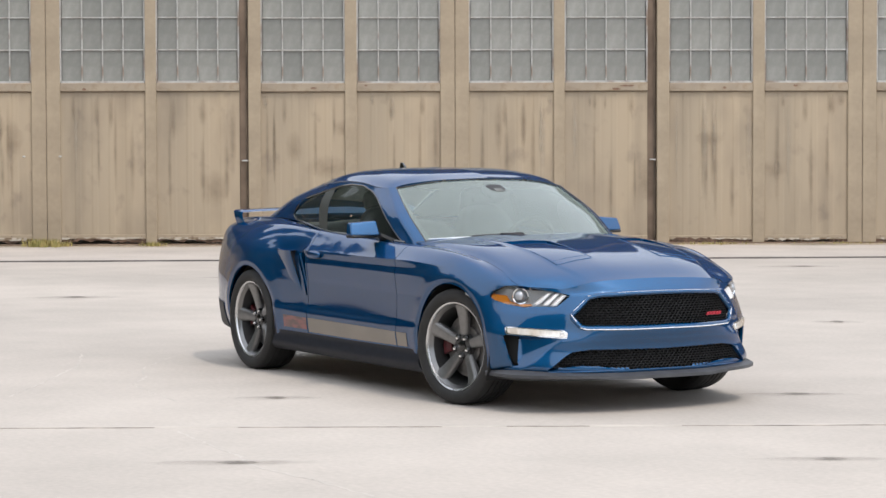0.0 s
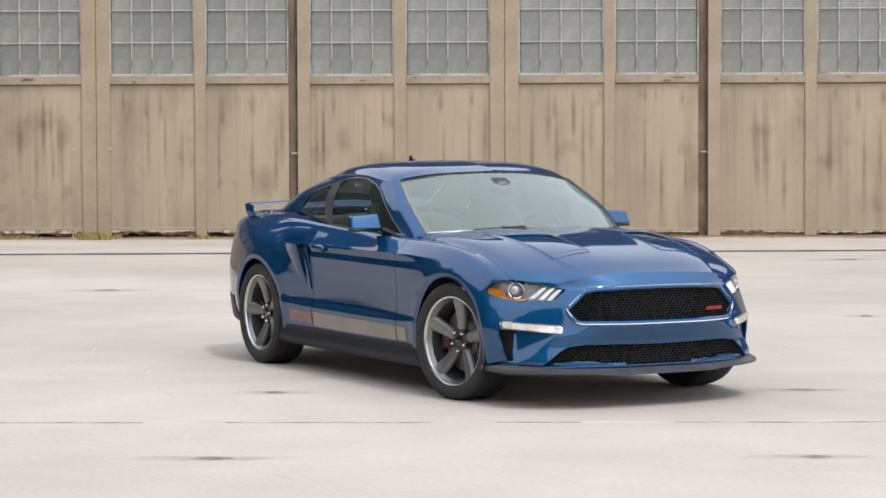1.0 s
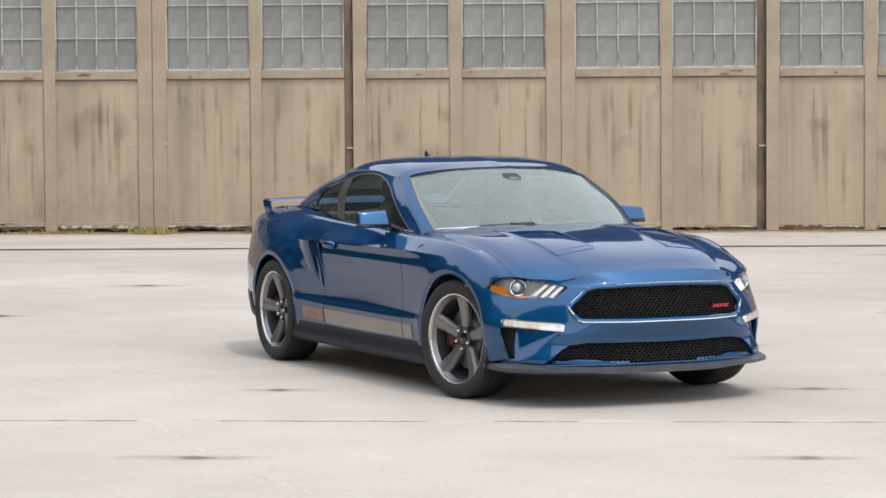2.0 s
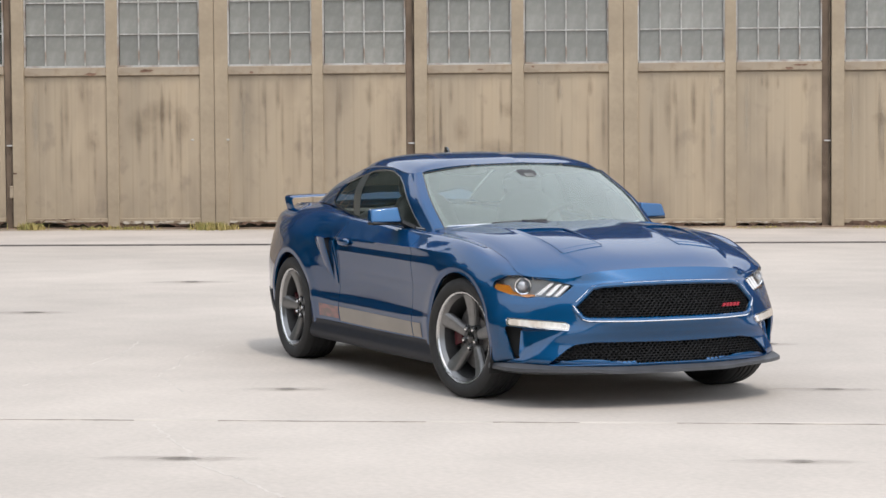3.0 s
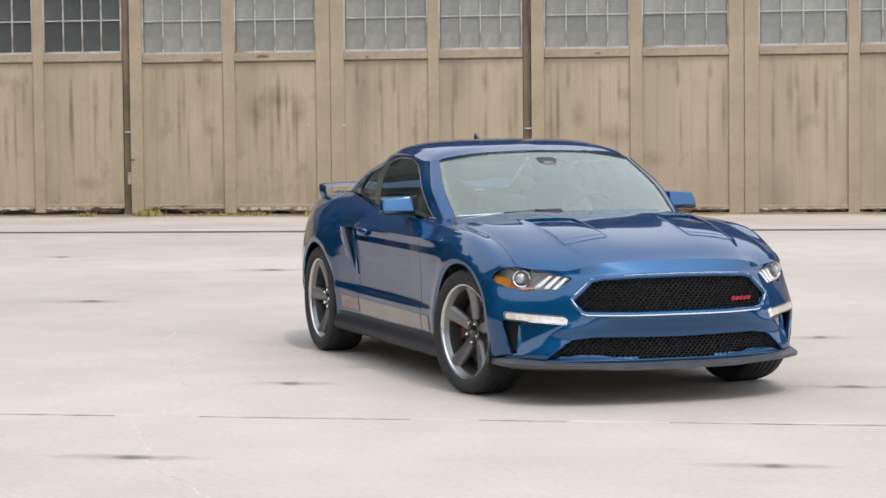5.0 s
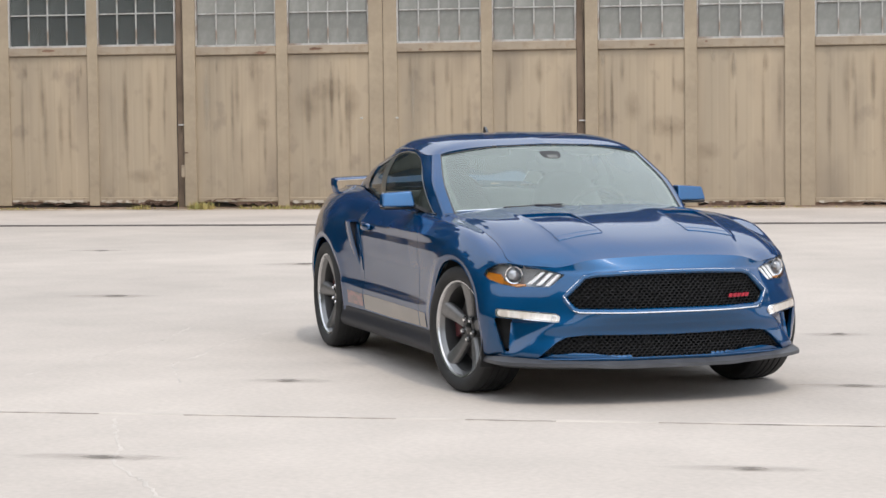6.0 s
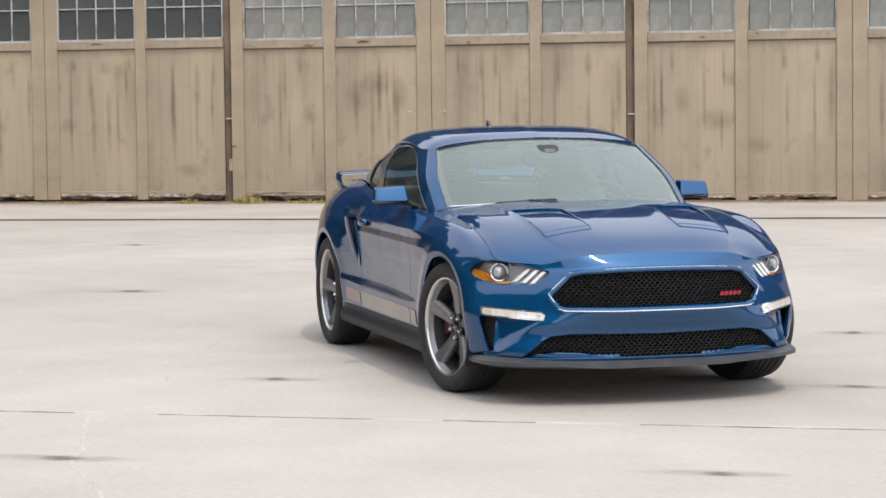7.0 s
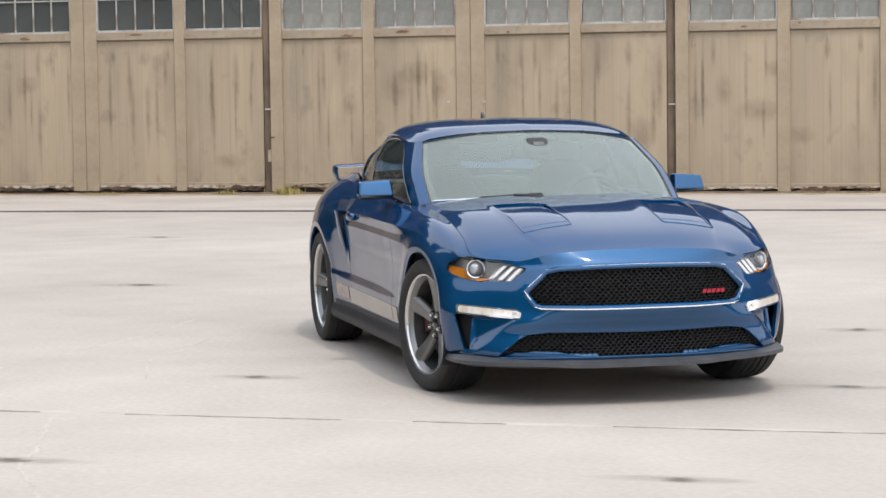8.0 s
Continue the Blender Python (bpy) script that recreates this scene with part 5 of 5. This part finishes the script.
for s in (1, -1):
    skin_part("duct_mouth", bumper, well_black, body, s * 2.2, s * 4.2, 0.8, 4.3, 80, 50, [(1, 2, 0, polygon([(.90, .47), (.70, .47), (.70, .235), (.90, .235)]), True, nose)], -0.06, 0.0, "dark side duct")
    skin_part("lower_lip", bumper, blue, body, s * 0.35, s * 3.4, 0.7, 2.4, 180, 60, [(1, 2, 0, polygon(LIP), True, nose)], -0.010, 0.03)
    # marker light
    drl = skin_part("marker_light", car, lamp_amber_tint, body, s * 2.0, s * 4.2, 2.8, 4.8, 120, 60, [hole("drl", True)], 0.008, 0.022, "clear slim marker light with amber tint")
    skin_part("light_frame", drl, lamp_chrome, body, s * 2.0, s * 4.2, 2.8, 4.8, 60, 30, [(1, 2, 0, polygon([(a + (.006 if a > .7 else -.006), b + (.006 if b > .459 else -.006)) for a, b in DRL]), True, nose)], 0.003, 0.018)
    eye = bmesh.new()
    lathe(eye, [(.015, -.004), (.016, .004), (.012, .006), (.010, .0), (.0005, .0)], 18)
    c = Vector((front_x(.605, .449) + .007, -s * .605, .449))
    part("light_eye", eye, lamp_dark, drl, "small round reflector", True, look(c, c + Vector((1, -s * 0.7, 0)) * 5) @ pose(0, 0, 0, -90))
    # headlight
    lamp = skin_part("headlight", car, lamp_dark, body, s * 1.8, s * 4.6, 4.9, 8.0, 60, 40, [(1, 2, 0, polygon([(a + (.02 if a > .7 else -.02), b + (.010 if b > .66 else -.015)) for a, b in LAMP]), True, nose)], -0.052, 0.0, "clear headlight with round projector and amber corner")
    skin_part("lens_cover", lamp, lamp_glass, body, s * 1.8, s * 4.6, 4.9, 8.0, 140, 80, [hole("lamp", True)], -0.003, 0.0, "clear lamp cover").visible_shadow = False
    skin_part("amber_reflector", lamp, amber, body, s * 1.8, s * 4.6, 4.9, 8.0, 140, 80,
              [(1, 2, 0, polygon([(.860, .655), (.848, .638), (.80, .614), (.735, .600), (.700, .607), (.70, .615), (.745, .615), (.782, .630), (.795, .662), (.845, .672)]), True, nose)], -0.018, 0.012, "amber corner reflector")
    # projector
    c = Vector((front_x(.742, .660) - 0.026, -s * 0.742, .660))
    aim = look(c, c + Vector((1, -s * 0.45, 0.0)) * 10) @ pose(0, 0, 0, -90)
    ring = bmesh.new()
    lathe(ring, [(.046, -.03), (.049, .0), (.046, .008), (.040, .006), (.034, -.012)], 32)
    part("projector_ring", ring, lamp_chrome, lamp, "bright projector ring", True, aim)
    ball = bmesh.new()
    lathe(ball, [(.036, -.012), (.032, .004), (.022, .016), (.010, .021), (.0005, .022)], 24)
    part("projector_lens", ball, lens_grey, lamp, "glassy projector lens", True, aim)
    # three slanted bars
    for y1, z1, y0, z0 in ((.617, .679, .680, .616), (.584, .675, .645, .611), (.553, .668, .610, .609)):
        bars = bmesh.new()
        prof = []
        for (yy, zz) in ((y0, z0), (y1, z1)):
            prof.append([bars.verts.new((front_x(yy, zz) - dx, -s * (yy + dy), zz)) for dx, dy in ((.006, -.002), (.012, .018), (.040, .018), (.034, -.002))])
        for j in range(4):
            bars.faces.new((prof[0][j], prof[0][(j + 1) % 4], prof[1][(j + 1) % 4], prof[1][j]))
        bars.faces.new(prof[0]), bars.faces.new(prof[1])
        bmesh.ops.recalc_face_normals(bars, faces=bars.faces[:])
        part("light_bar", bars, lamp_white, lamp, "white slanted light bar")


# ---- wheels ----
def build_wheel(spin):
    """A wheel about the y axis, its outer face towards -y."""
    bm = bmesh.new()
    lathe(bm, [(.232, .10), (.226, .02), (.224, -.03), (.229, -.070)], 64)
    wheel = part("wheel", bm, rim_barrel, None, "five-spoke dark grey alloy wheel", True)
    bm = bmesh.new()
    lathe(bm, [(.247, -.092), (.252, -.103), (.261, -.107), (.266, -.100), (.262, -.086)], 72)
    ring = bmesh.new()
    lathe(ring, [(.2305, -.070), (.236, -.080), (.247, -.094)], 72)
    part("rim_ring", ring, rim_mid, wheel, "", True)
    part("rim_lip", bm, rim_bright, wheel, "bright machined rim edge", True)
    bm = bmesh.new()
    prof = [(.256, .11), (.275, .122), (.310, .128), (.330, .118), (.3415, .090)]
    for k in range(-2, 3):
        o = -k * 0.036
        prof += [(.343, o + .014), (.343, o - .012), (.337, o - .014), (.337, o - .020)] if k < 2 else [(.343, o + .014), (.3425, o - .010)]
    prof += [(.337, -.105), (.324, -.118), (.305, -.124), (.285, -.121), (.272, -.113), (.266, -.106), (.258, -.092)]
    lathe(bm, prof, 72)
    bmesh.ops.recalc_face_normals(bm, faces=bm.faces[:])
    part("tyre", bm, rubber, wheel, "black low-profile road tyre", True, None, 30)
    spoke = bmesh.new()
    rows = []
    for r, half, y, thick in ((.045, .029, -.040, .03), (.075, .031, -.048, .035), (.12, .034, -.055, .036), (.17, .040, -.065, .036), (.215, .046, -.078, .034), (.246, .051, -.091, .028)):
        drift = 0.012 * (r - .05) / .2
        ridge = 0.004 * min(1, (r - .045) / .05)
        rows.append([spoke.verts.new(c) for c in ((drift - half, y + thick, r), (drift - half * .96, y + .012, r), (drift - half * .70, y + .002, r), (drift + half * .10, y + .002 - ridge, r),
                                                  (drift + half * .70, y + .002, r), (drift + half * .96, y + .012, r), (drift + half, y + thick, r))])
    for p, q in zip(rows, rows[1:]):
        for j in range(6):
            spoke.faces.new((p[j], p[j + 1], q[j + 1], q[j]))
    bmesh.ops.recalc_face_normals(spoke, faces=spoke.faces[:])
    bmesh.ops.bevel(spoke, geom=[e for e in spoke.edges if not e.is_boundary and e.calc_face_angle(0) > 0.5], offset=0.004, segments=2, affect="EDGES")
    first = part("spoke", spoke, rim_grey, wheel, "dark grey spoke", True, pose(0, 0, 0, 0, spin, 0), 20)
    for k in range(1, 5):
        shared("spoke", first.data, wheel, pose(0, 0, 0, 0, spin + 72 * k, 0))
    bm = bmesh.new()
    lathe(bm, [(.080, .0), (.076, -.034), (.068, -.045), (.040, -.049), (.034, -.047)], 40)
    part("hub", bm, rim_barrel, wheel, "", True)
    bm = bmesh.new()
    lathe(bm, [(.022, -.040), (.0215, -.0505), (.0195, -.0515), (.017, -.046), (.0005, -.044)], 16)
    well = part("nut_well", bm, gloss_black, wheel, "dark lug nut recess", True, pose(.057 * math.sin(radians(spin + 36)), 0, .057 * math.cos(radians(spin + 36))))
    for k in range(1, 5):
        a = radians(spin + 36 + 72 * k)
        shared("nut_well", well.data, wheel, pose(.057 * math.sin(a), 0, .057 * math.cos(a)))
    bm = bmesh.new()
    lathe(bm, [(.034, -.045), (.032, -.052), (.022, -.056), (.0005, -.057)], 28)
    part("centre_cap", bm, gloss_black, wheel, "small black centre cap", True)
    bm = bmesh.new()
    lathe(bm, [(.013, -.03), (.0135, -.056), (.0105, -.064), (.004, -.066), (.0003, -.066)], 10)
    nut = part("lug_nut", bm, chrome, wheel, "chrome lug nut", True, pose(.057 * math.sin(radians(spin + 36)), 0, .057 * math.cos(radians(spin + 36))))
    for k in range(1, 5):
        a = radians(spin + 36 + 72 * k)
        shared("lug_nut", nut.data, wheel, pose(.057 * math.sin(a), 0, .057 * math.cos(a)))
    bm = bmesh.new()
    lathe(bm, [(.070, .03), (.185, .03), (.187, .026), (.187, .006), (.185, .002), (.12, .002), (.118, -.01), (.07, -.012)], 48)
    part("brake_disc", bm, disc_steel, wheel, "steel brake disc", True)
    bm = bmesh.new()
    cal = []
    for k in range(9):
        a = radians(252 + 5.5 * k)
        cal.append([bm.verts.new((r * math.sin(a), y, r * math.cos(a))) for r, y in ((.125, .04), (.125, -.022), (.150, -.030), (.198, -.022), (.200, .04))])
    for p, q in zip(cal, cal[1:]):
        for j in range(4):
            bm.faces.new((p[j], p[j + 1], q[j + 1], q[j]))
    bm.faces.new(cal[0]), bm.faces.new(cal[-1])
    bmesh.ops.recalc_face_normals(bm, faces=bm.faces[:])
    part("brake_caliper", bm, caliper_red, wheel, "dark red brake caliper", True, None, 30)
    bm = bmesh.new()
    lathe(bm, [(.0005, .10), (.235, .10)], 40)
    part("wheel_back", bm, well_black, wheel)
    return wheel


STEER = 11
for spin, x, y, turn in ((2, 1.352, .786, STEER), (-16, WR[0], .832, 0)):
    w = build_wheel(spin)
    w.parent, w.matrix_basis = car, pose(x, -y, 0.343, 0, 0, turn)
    other = copy_thing(w, pose(x, y, 0.343, 0, 0, 180 + turn))

# wheel wells and floor
for x in (WF[0], WR[0]):
    for s in (1, -1):
        bm = bmesh.new()
        rows = []
        for k in range(25):
            a = radians(-25 + 230 * k / 24)
            rows.append([bm.verts.new((x + .40 * math.cos(a), -s * yy, .34 + .40 * math.sin(a))) for yy in (.885, .55)])
        for p, q in zip(rows, rows[1:]):
            bm.faces.new((p[0], q[0], q[1], p[1]))
        inner = [r[1] for r in rows]
        bm.faces.new(inner)
        part("wheel_well", bm, well_black, car, "black wheel arch liner")
part("underbody", box(-2.2, 1.9, -.66, .66, .30, .34, .02), bounce_grey, car, "pale underbody, lightened to bounce light below the car")
part("floor_pan", box(-1.9, .85, -.74, .74, .345, .42, .02), cabin_black, car, "dark cabin floor")


# ---- door mirrors, handles, scoops ----
def rounded(sx, sy, sz, power=4.0, nu=28, nv=18):
    """A cushion-like closed form."""
    bm = bmesh.new()
    rows = []
    for i in range(nv + 1):
        b = -math.pi / 2 + math.pi * i / nv
        row = []
        for k in range(nu):
            a = k * math.tau / nu
            f = lambda c: math.copysign(abs(c) ** (2 / power), c)
            row.append(bm.verts.new((sx * f(math.cos(b)) * f(math.cos(a)), sy * f(math.cos(b)) * f(math.sin(a)), sz * f(math.sin(b)))))
        rows.append(row)
    for p, q in zip(rows, rows[1:]):
        for k in range(nu):
            bm.faces.new((p[k], p[(k + 1) % nu], q[(k + 1) % nu], q[k]))
    bmesh.ops.remove_doubles(bm, verts=bm.verts[:], dist=1e-4)
    return bm


for s in (1, -1):
    bm = box(-.032, .070, -.100, .100, -.045, .047)
    for v in bm.verts:
        up, out = v.co.z > 0, -s * v.co.y > 0
        if v.co.x > 0:
            v.co.x -= (.036 if up else .004) + (.030 if out else 0.0)
            v.co.y *= 0.86 if up else 0.97
        if up:
            v.co.z -= .012 if out else 0.0
            v.co.y *= 0.95
    bmesh.ops.bevel(bm, geom=bm.edges[:], offset=.014, segments=4, profile=0.6, affect="EDGES")
    mirror = part("door_mirror", bm, blue, car, "blue door mirror shell", True, pose(.26, -s * .918, 1.009))
    part("mirror_base", box(-.05, .05, -.09, .09, -.014, .006, .008), matt_black, mirror, "black mirror base", False, pose(-.005, 0, -.047))
    part("mirror_glass", box(-.004, .004, -.082, .082, -.036, .036, .003), chrome, mirror, "mirror glass", False, pose(-.032, 0, .0))
    foot = bmesh.new()
    rows = []
    for x, y, z, h, d in ((.30, .815, .985, .010, .05), (.33, .775, .962, .012, .06), (.36, .745, .940, .014, .075)):
        rows.append([foot.verts.new((x + dx, -s * y, z + dz)) for dx, dz in ((-d, -h), (d, -h), (d * .8, h), (-d * .8, h))])
    for p, q in zip(rows, rows[1:]):
        for j in range(4):
            foot.faces.new((p[j], p[(j + 1) % 4], q[(j + 1) % 4], q[j]))
    foot.faces.new(rows[0]), foot.faces.new(rows[-1])
    bmesh.ops.recalc_face_normals(foot, faces=foot.faces[:])
    part("mirror_foot", foot, matt_black, mirror, "", True, pose(-.26, s * .905, -1.025))
    # handle
    bm = rounded(.094, .019, .024, 2.8)
    for v in bm.verts:
        v.co.y += s * 0.4 * v.co.x ** 2
    part("door_handle", bm, blue, car, "blue pull handle with bright edge", True, pose(-.41, -s * .932, .818))
    part("handle_cup", rounded(.06, .008, .022, 2.6), gloss_black, car, "dark handle recess", True, pose(-.41, -s * .913, .812))
    # scoop blade behind the door
    bm, mouth = bmesh.new(), bmesh.new()
    rows, mouth_rows = [], []
    for k in range(13):
        f = k / 12
        z = .835 - .345 * f
        lip = (-.705 + .135 * f ** 1.2, .957 - .058 * f ** 1.1, z)
        root = (-.97 + .34 * f ** 2.2, .930 - .034 * f, z + .004 * (1 - f))
        mid = tuple((a * .5 + b * .5) for a, b in zip(lip, root))
        rows.append([bm.verts.new(c) for c in ((root[0], -s * (root[1] - .01), root[2]), (mid[0], -s * (mid[1] + .003), mid[2]), (lip[0] - .006, -s * (lip[1] - .001), lip[2]), (lip[0], -s * (lip[1] - .005), lip[2]))])
        mouth_rows.append([mouth.verts.new(c) for c in ((lip[0], -s * (lip[1] - .005), lip[2]), (lip[0] - .02, -s * (lip[1] - .03), lip[2]), (lip[0] - .05, -s * (lip[1] - .085), lip[2]))])
    for p, q in zip(rows, rows[1:]):
        for j in range(3):
            bm.faces.new((p[j], p[j + 1], q[j + 1], q[j]))
    ledge = [bm.verts.new((v.co.x - (.03 if k == 0 else 0), v.co.y + s * .055, v.co.z + .004)) for k, v in enumerate(rows[0])]
    for j in range(3):
        bm.faces.new((rows[0][j], ledge[j], ledge[j + 1], rows[0][j + 1]))
    bmesh.ops.recalc_face_normals(bm, faces=bm.faces[:])
    scoop = part("side_scoop", bm, blue, car, "blue side scoop with a black slot", True, None, 45)
    for p, q in zip(mouth_rows, mouth_rows[1:]):
        for j in range(2):
            mouth.faces.new((p[j], p[j + 1], q[j + 1], q[j]))
    bmesh.ops.recalc_face_normals(mouth, faces=mouth.faces[:])
    part("scoop_mouth", mouth, matt_black, scoop, "dark air intake", True)
    skin_part("scoop_slot", scoop, gloss_black, body, s * 8.98, s * 9.6, 3.6, 7.4, 30, 40, [(0, 2, 1, polygon([(-.72, .85), (-.52, .85), (-.515, .49), (-.56, .49)]), True, wide)], -0.035, 0.0, "gloss black slot")
    fin = bmesh.new()
    rows = []
    for k in range(13):
        f = k / 12
        x, z, y = -.605 + .062 * f, .822 - .30 * f, .935 - .042 * f
        rows.append([fin.verts.new(c) for c in ((x - .02, -s * (y - .05), z), (x - .008, -s * (y - .006), z), (x, -s * y, z), (x + .008, -s * (y - .006), z), (x + .006, -s * (y - .05), z))])
    for p, q in zip(rows, rows[1:]):
        for j in range(4):
            fin.faces.new((p[j], p[j + 1], q[j + 1], q[j]))
    bmesh.ops.recalc_face_normals(fin, faces=fin.faces[:])
    part("scoop_fin", fin, blue, scoop, "", True)
    # stripe along the lower door and its red end
    skin_part("side_stripe", car, stripe_red, body, s * 9.07, s * 9.72, 2.22, 2.80, 20, 6, (), 0.0015, 0.0, "red end of the side stripe")
    skin_part("door_stripe", car, stripe_grey, body, s * 6.60, s * 9.02, 2.12, 2.82, 70, 8, (), 0.0015, 0.0, "taupe grey stripe along the lower door")
    skin_part("fender_stripe", car, stripe_grey, body, s * 6.28, s * 6.56, 2.12, 2.82, 14, 8, (), 0.003, 0.0, "front end of the grey side stripe")

# spoiler on the boot lid: a blade that turns down into its stands
bm = bmesh.new()
rows = []
path = [(-2.13 + .05 * abs(f) ** 2.2, f * .682, 1.077 - .012 * f * f) for f in [-1 + k / 20 for k in range(41)]]
bend = [(-2.068, .700, 1.060), (-2.055, .706, 1.040), (-2.04, .702, 1.005), (-2.035, .694, .975)]
path = [(x, -y, z) for x, y, z in reversed(bend)] + path + bend
for k, (x, y, z) in enumerate(path):
    p0, p1 = Vector(path[max(0, k - 1)]), Vector(path[min(len(path) - 1, k + 1)])
    along = (p1 - p0).normalized()
    out = Vector((1, 0, 0)).cross(along)
    out.normalize()
    c = Vector((x, y, z))
    wide_by = 0.62 if min(k, len(path) - 1 - k) < 3 else 0.8 if min(k, len(path) - 1 - k) < 5 else 1.0
    rows.append([bm.verts.new(c + Vector((dx * wide_by, 0, 0)) + out * h) for dx, h in ((.085, -.004), (.06, .008), (.0, .011), (-.085, .012), (-.09, .002), (.0, -.011))])
for p, q in zip(rows, rows[1:]):
    for j in range(6):
        bm.faces.new((p[j], p[(j + 1) % 6], q[(j + 1) % 6], q[j]))
bm.faces.new(rows[0]), bm.faces.new(rows[-1])
bmesh.ops.recalc_face_normals(bm, faces=bm.faces[:])
part("spoiler", bm, blue, car, "blue raised rear spoiler", True, None, 40)

# roof fin, wipers
bm = bmesh.new()
rows = []
for x, h, w in ((-.80, .002, .012), (-.845, .022, .020), (-.885, .050, .016), (-.915, .052, .012), (-.935, .002, .016)):
    rows.append([bm.verts.new((x, y, z)) for y, z in ((-w, 1.345), (-w * .4, 1.350 + h * 1.25), (w * .4, 1.350 + h * 1.25), (w, 1.345))])
for p, q in zip(rows, rows[1:]):
    for j in range(3):
        bm.faces.new((p[j], p[j + 1], q[j + 1], q[j]))
bmesh.ops.recalc_face_normals(bm, faces=bm.faces[:])
part("roof_aerial", bm, gloss_black, car, "small dark roof fin aerial", True)
for (u0, u1, h) in ((0.35, 1.25, 0.02),):
    a = cabin.at(np.linspace(u0, u1, 20), np.full(20, 0.035) + np.linspace(h, 0.0, 20)) + np.array([0.010, 0, 0.010])
    wiper = part("wiper", add_tube(bmesh.new(), a, 0.006, 6), matt_black, car, "black windscreen wiper", True)
    # thin pale line along the foot of the windscreen
    b = cabin.at(np.linspace(1.2, 1.95, 14), np.full(14, 0.03)) + np.array([0.012, 0, 0.006])
    part("wiper_arm", add_tube(bmesh.new(), b, 0.005, 6), lamp_chrome, wiper, "pale chrome line at the foot of the windscreen", True)
    part("wiper_arm", add_tube(bmesh.new(), [a[9], a[9] + np.array([.02, 0, .006]), (a[0] + np.array([.05, 0, -.012]))], 0.006, 6), matt_black, wiper, "", True)

# ---- cabin ----
dash = bmesh.new()
rows = []
for x, z in ((.80, .90), (.55, .935), (.36, .93), (.28, .88), (.30, .62)):
    rows.append([dash.verts.new((x - .05 * (y / .7) ** 2, y, z)) for y in (-.70, -.45, -.2, 0, .2, .45, .70)])
for p, q in zip(rows, rows[1:]):
    for j in range(6):
        dash.faces.new((p[j], p[j + 1], q[j + 1], q[j]))
bmesh.ops.recalc_face_normals(dash, faces=dash.faces[:])
part("dashboard", dash, cabin_grey, car, "dark grey dashboard", True, None, 50)
bm = add_tube(bmesh.new(), [(0, .185 * math.cos(a * math.tau / 32), .185 * math.sin(a * math.tau / 32)) for a in range(32)], .016, 8, True)
wheel_rim = part("steering_wheel", bm, cabin_black, car, "black steering wheel", True, pose(.16, .37, .88, 0, 22, 0))
for k in range(3):
    a = radians(90 + 120 * k + 180)
    part("steering_spoke", add_tube(bmesh.new(), [(0, 0, 0), (0, .17 * math.cos(a), .17 * math.sin(a))], .02, 6), cabin_black, wheel_rim, "", True)
for y in (-.37, .37):
    bm = rounded(.10, .245, .31, 3.4)
    for v in bm.verts:
        v.co.x -= 0.30 * v.co.z
        v.co.y *= 1 - 0.22 * max(0, v.co.z / .31)
    seat = part("front_seat", bm, seat_black, car, "black leather front seat", True, pose(-.36, y, .82))
    part("headrest", rounded(.06, .135, .085, 3.0), seat_black, seat, "", True, pose(-.135, 0, .345))
    part("seat_cushion", rounded(.26, .25, .10, 3.4), seat_black, seat, "", True, pose(.30, 0, -.30))
bm = rounded(.12, .58, .24, 3.6)
for v in bm.verts:
    v.co.x -= 0.35 * v.co.z
part("rear_seat", bm, cabin_grey, car, "dark grey rear seat", True, pose(-1.12, 0, .78))
part("parcel_shelf", box(-1.9, -1.2, -.62, .62, .96, .985, .01), cabin_black, car, "dark parcel shelf")
for s in (1, -1):
    part("door_card", box(-1.2, .6, -.012, .012, -.25, .22, .01), cabin_black, car, "black inner door panel", False, pose(0, -s * .765, .70))
sensor = part("sensor_housing", rounded(.075, .085, .030, 3.4), matt_black, car, "black camera housing behind the windscreen", True, pose(.352, 0, 1.228, 0, 26, 0))
part("housing_label", box(-.02, .02, -.03, .03, -.002, .002, .0), cabin_grey, sensor, "small pale label", False, pose(.03, .0, .031))
stalk = part("rear_view_mirror", rounded(.018, .125, .036, 3.6), matt_black, car, "black rear-view mirror", True, pose(.27, 0, 1.190))
part("mirror_stalk", add_tube(bmesh.new(), [(.0, 0, .0), (.06, 0, .055)], .010, 8), matt_black, stalk, "", True)
for s in (1, -1):
    part("sun_visor", rounded(.085, .16, .010, 3.0), headliner_cloth, car, "pale grey sun visor", True, pose(.10, s * .33, 1.275, 0, 20, 0))
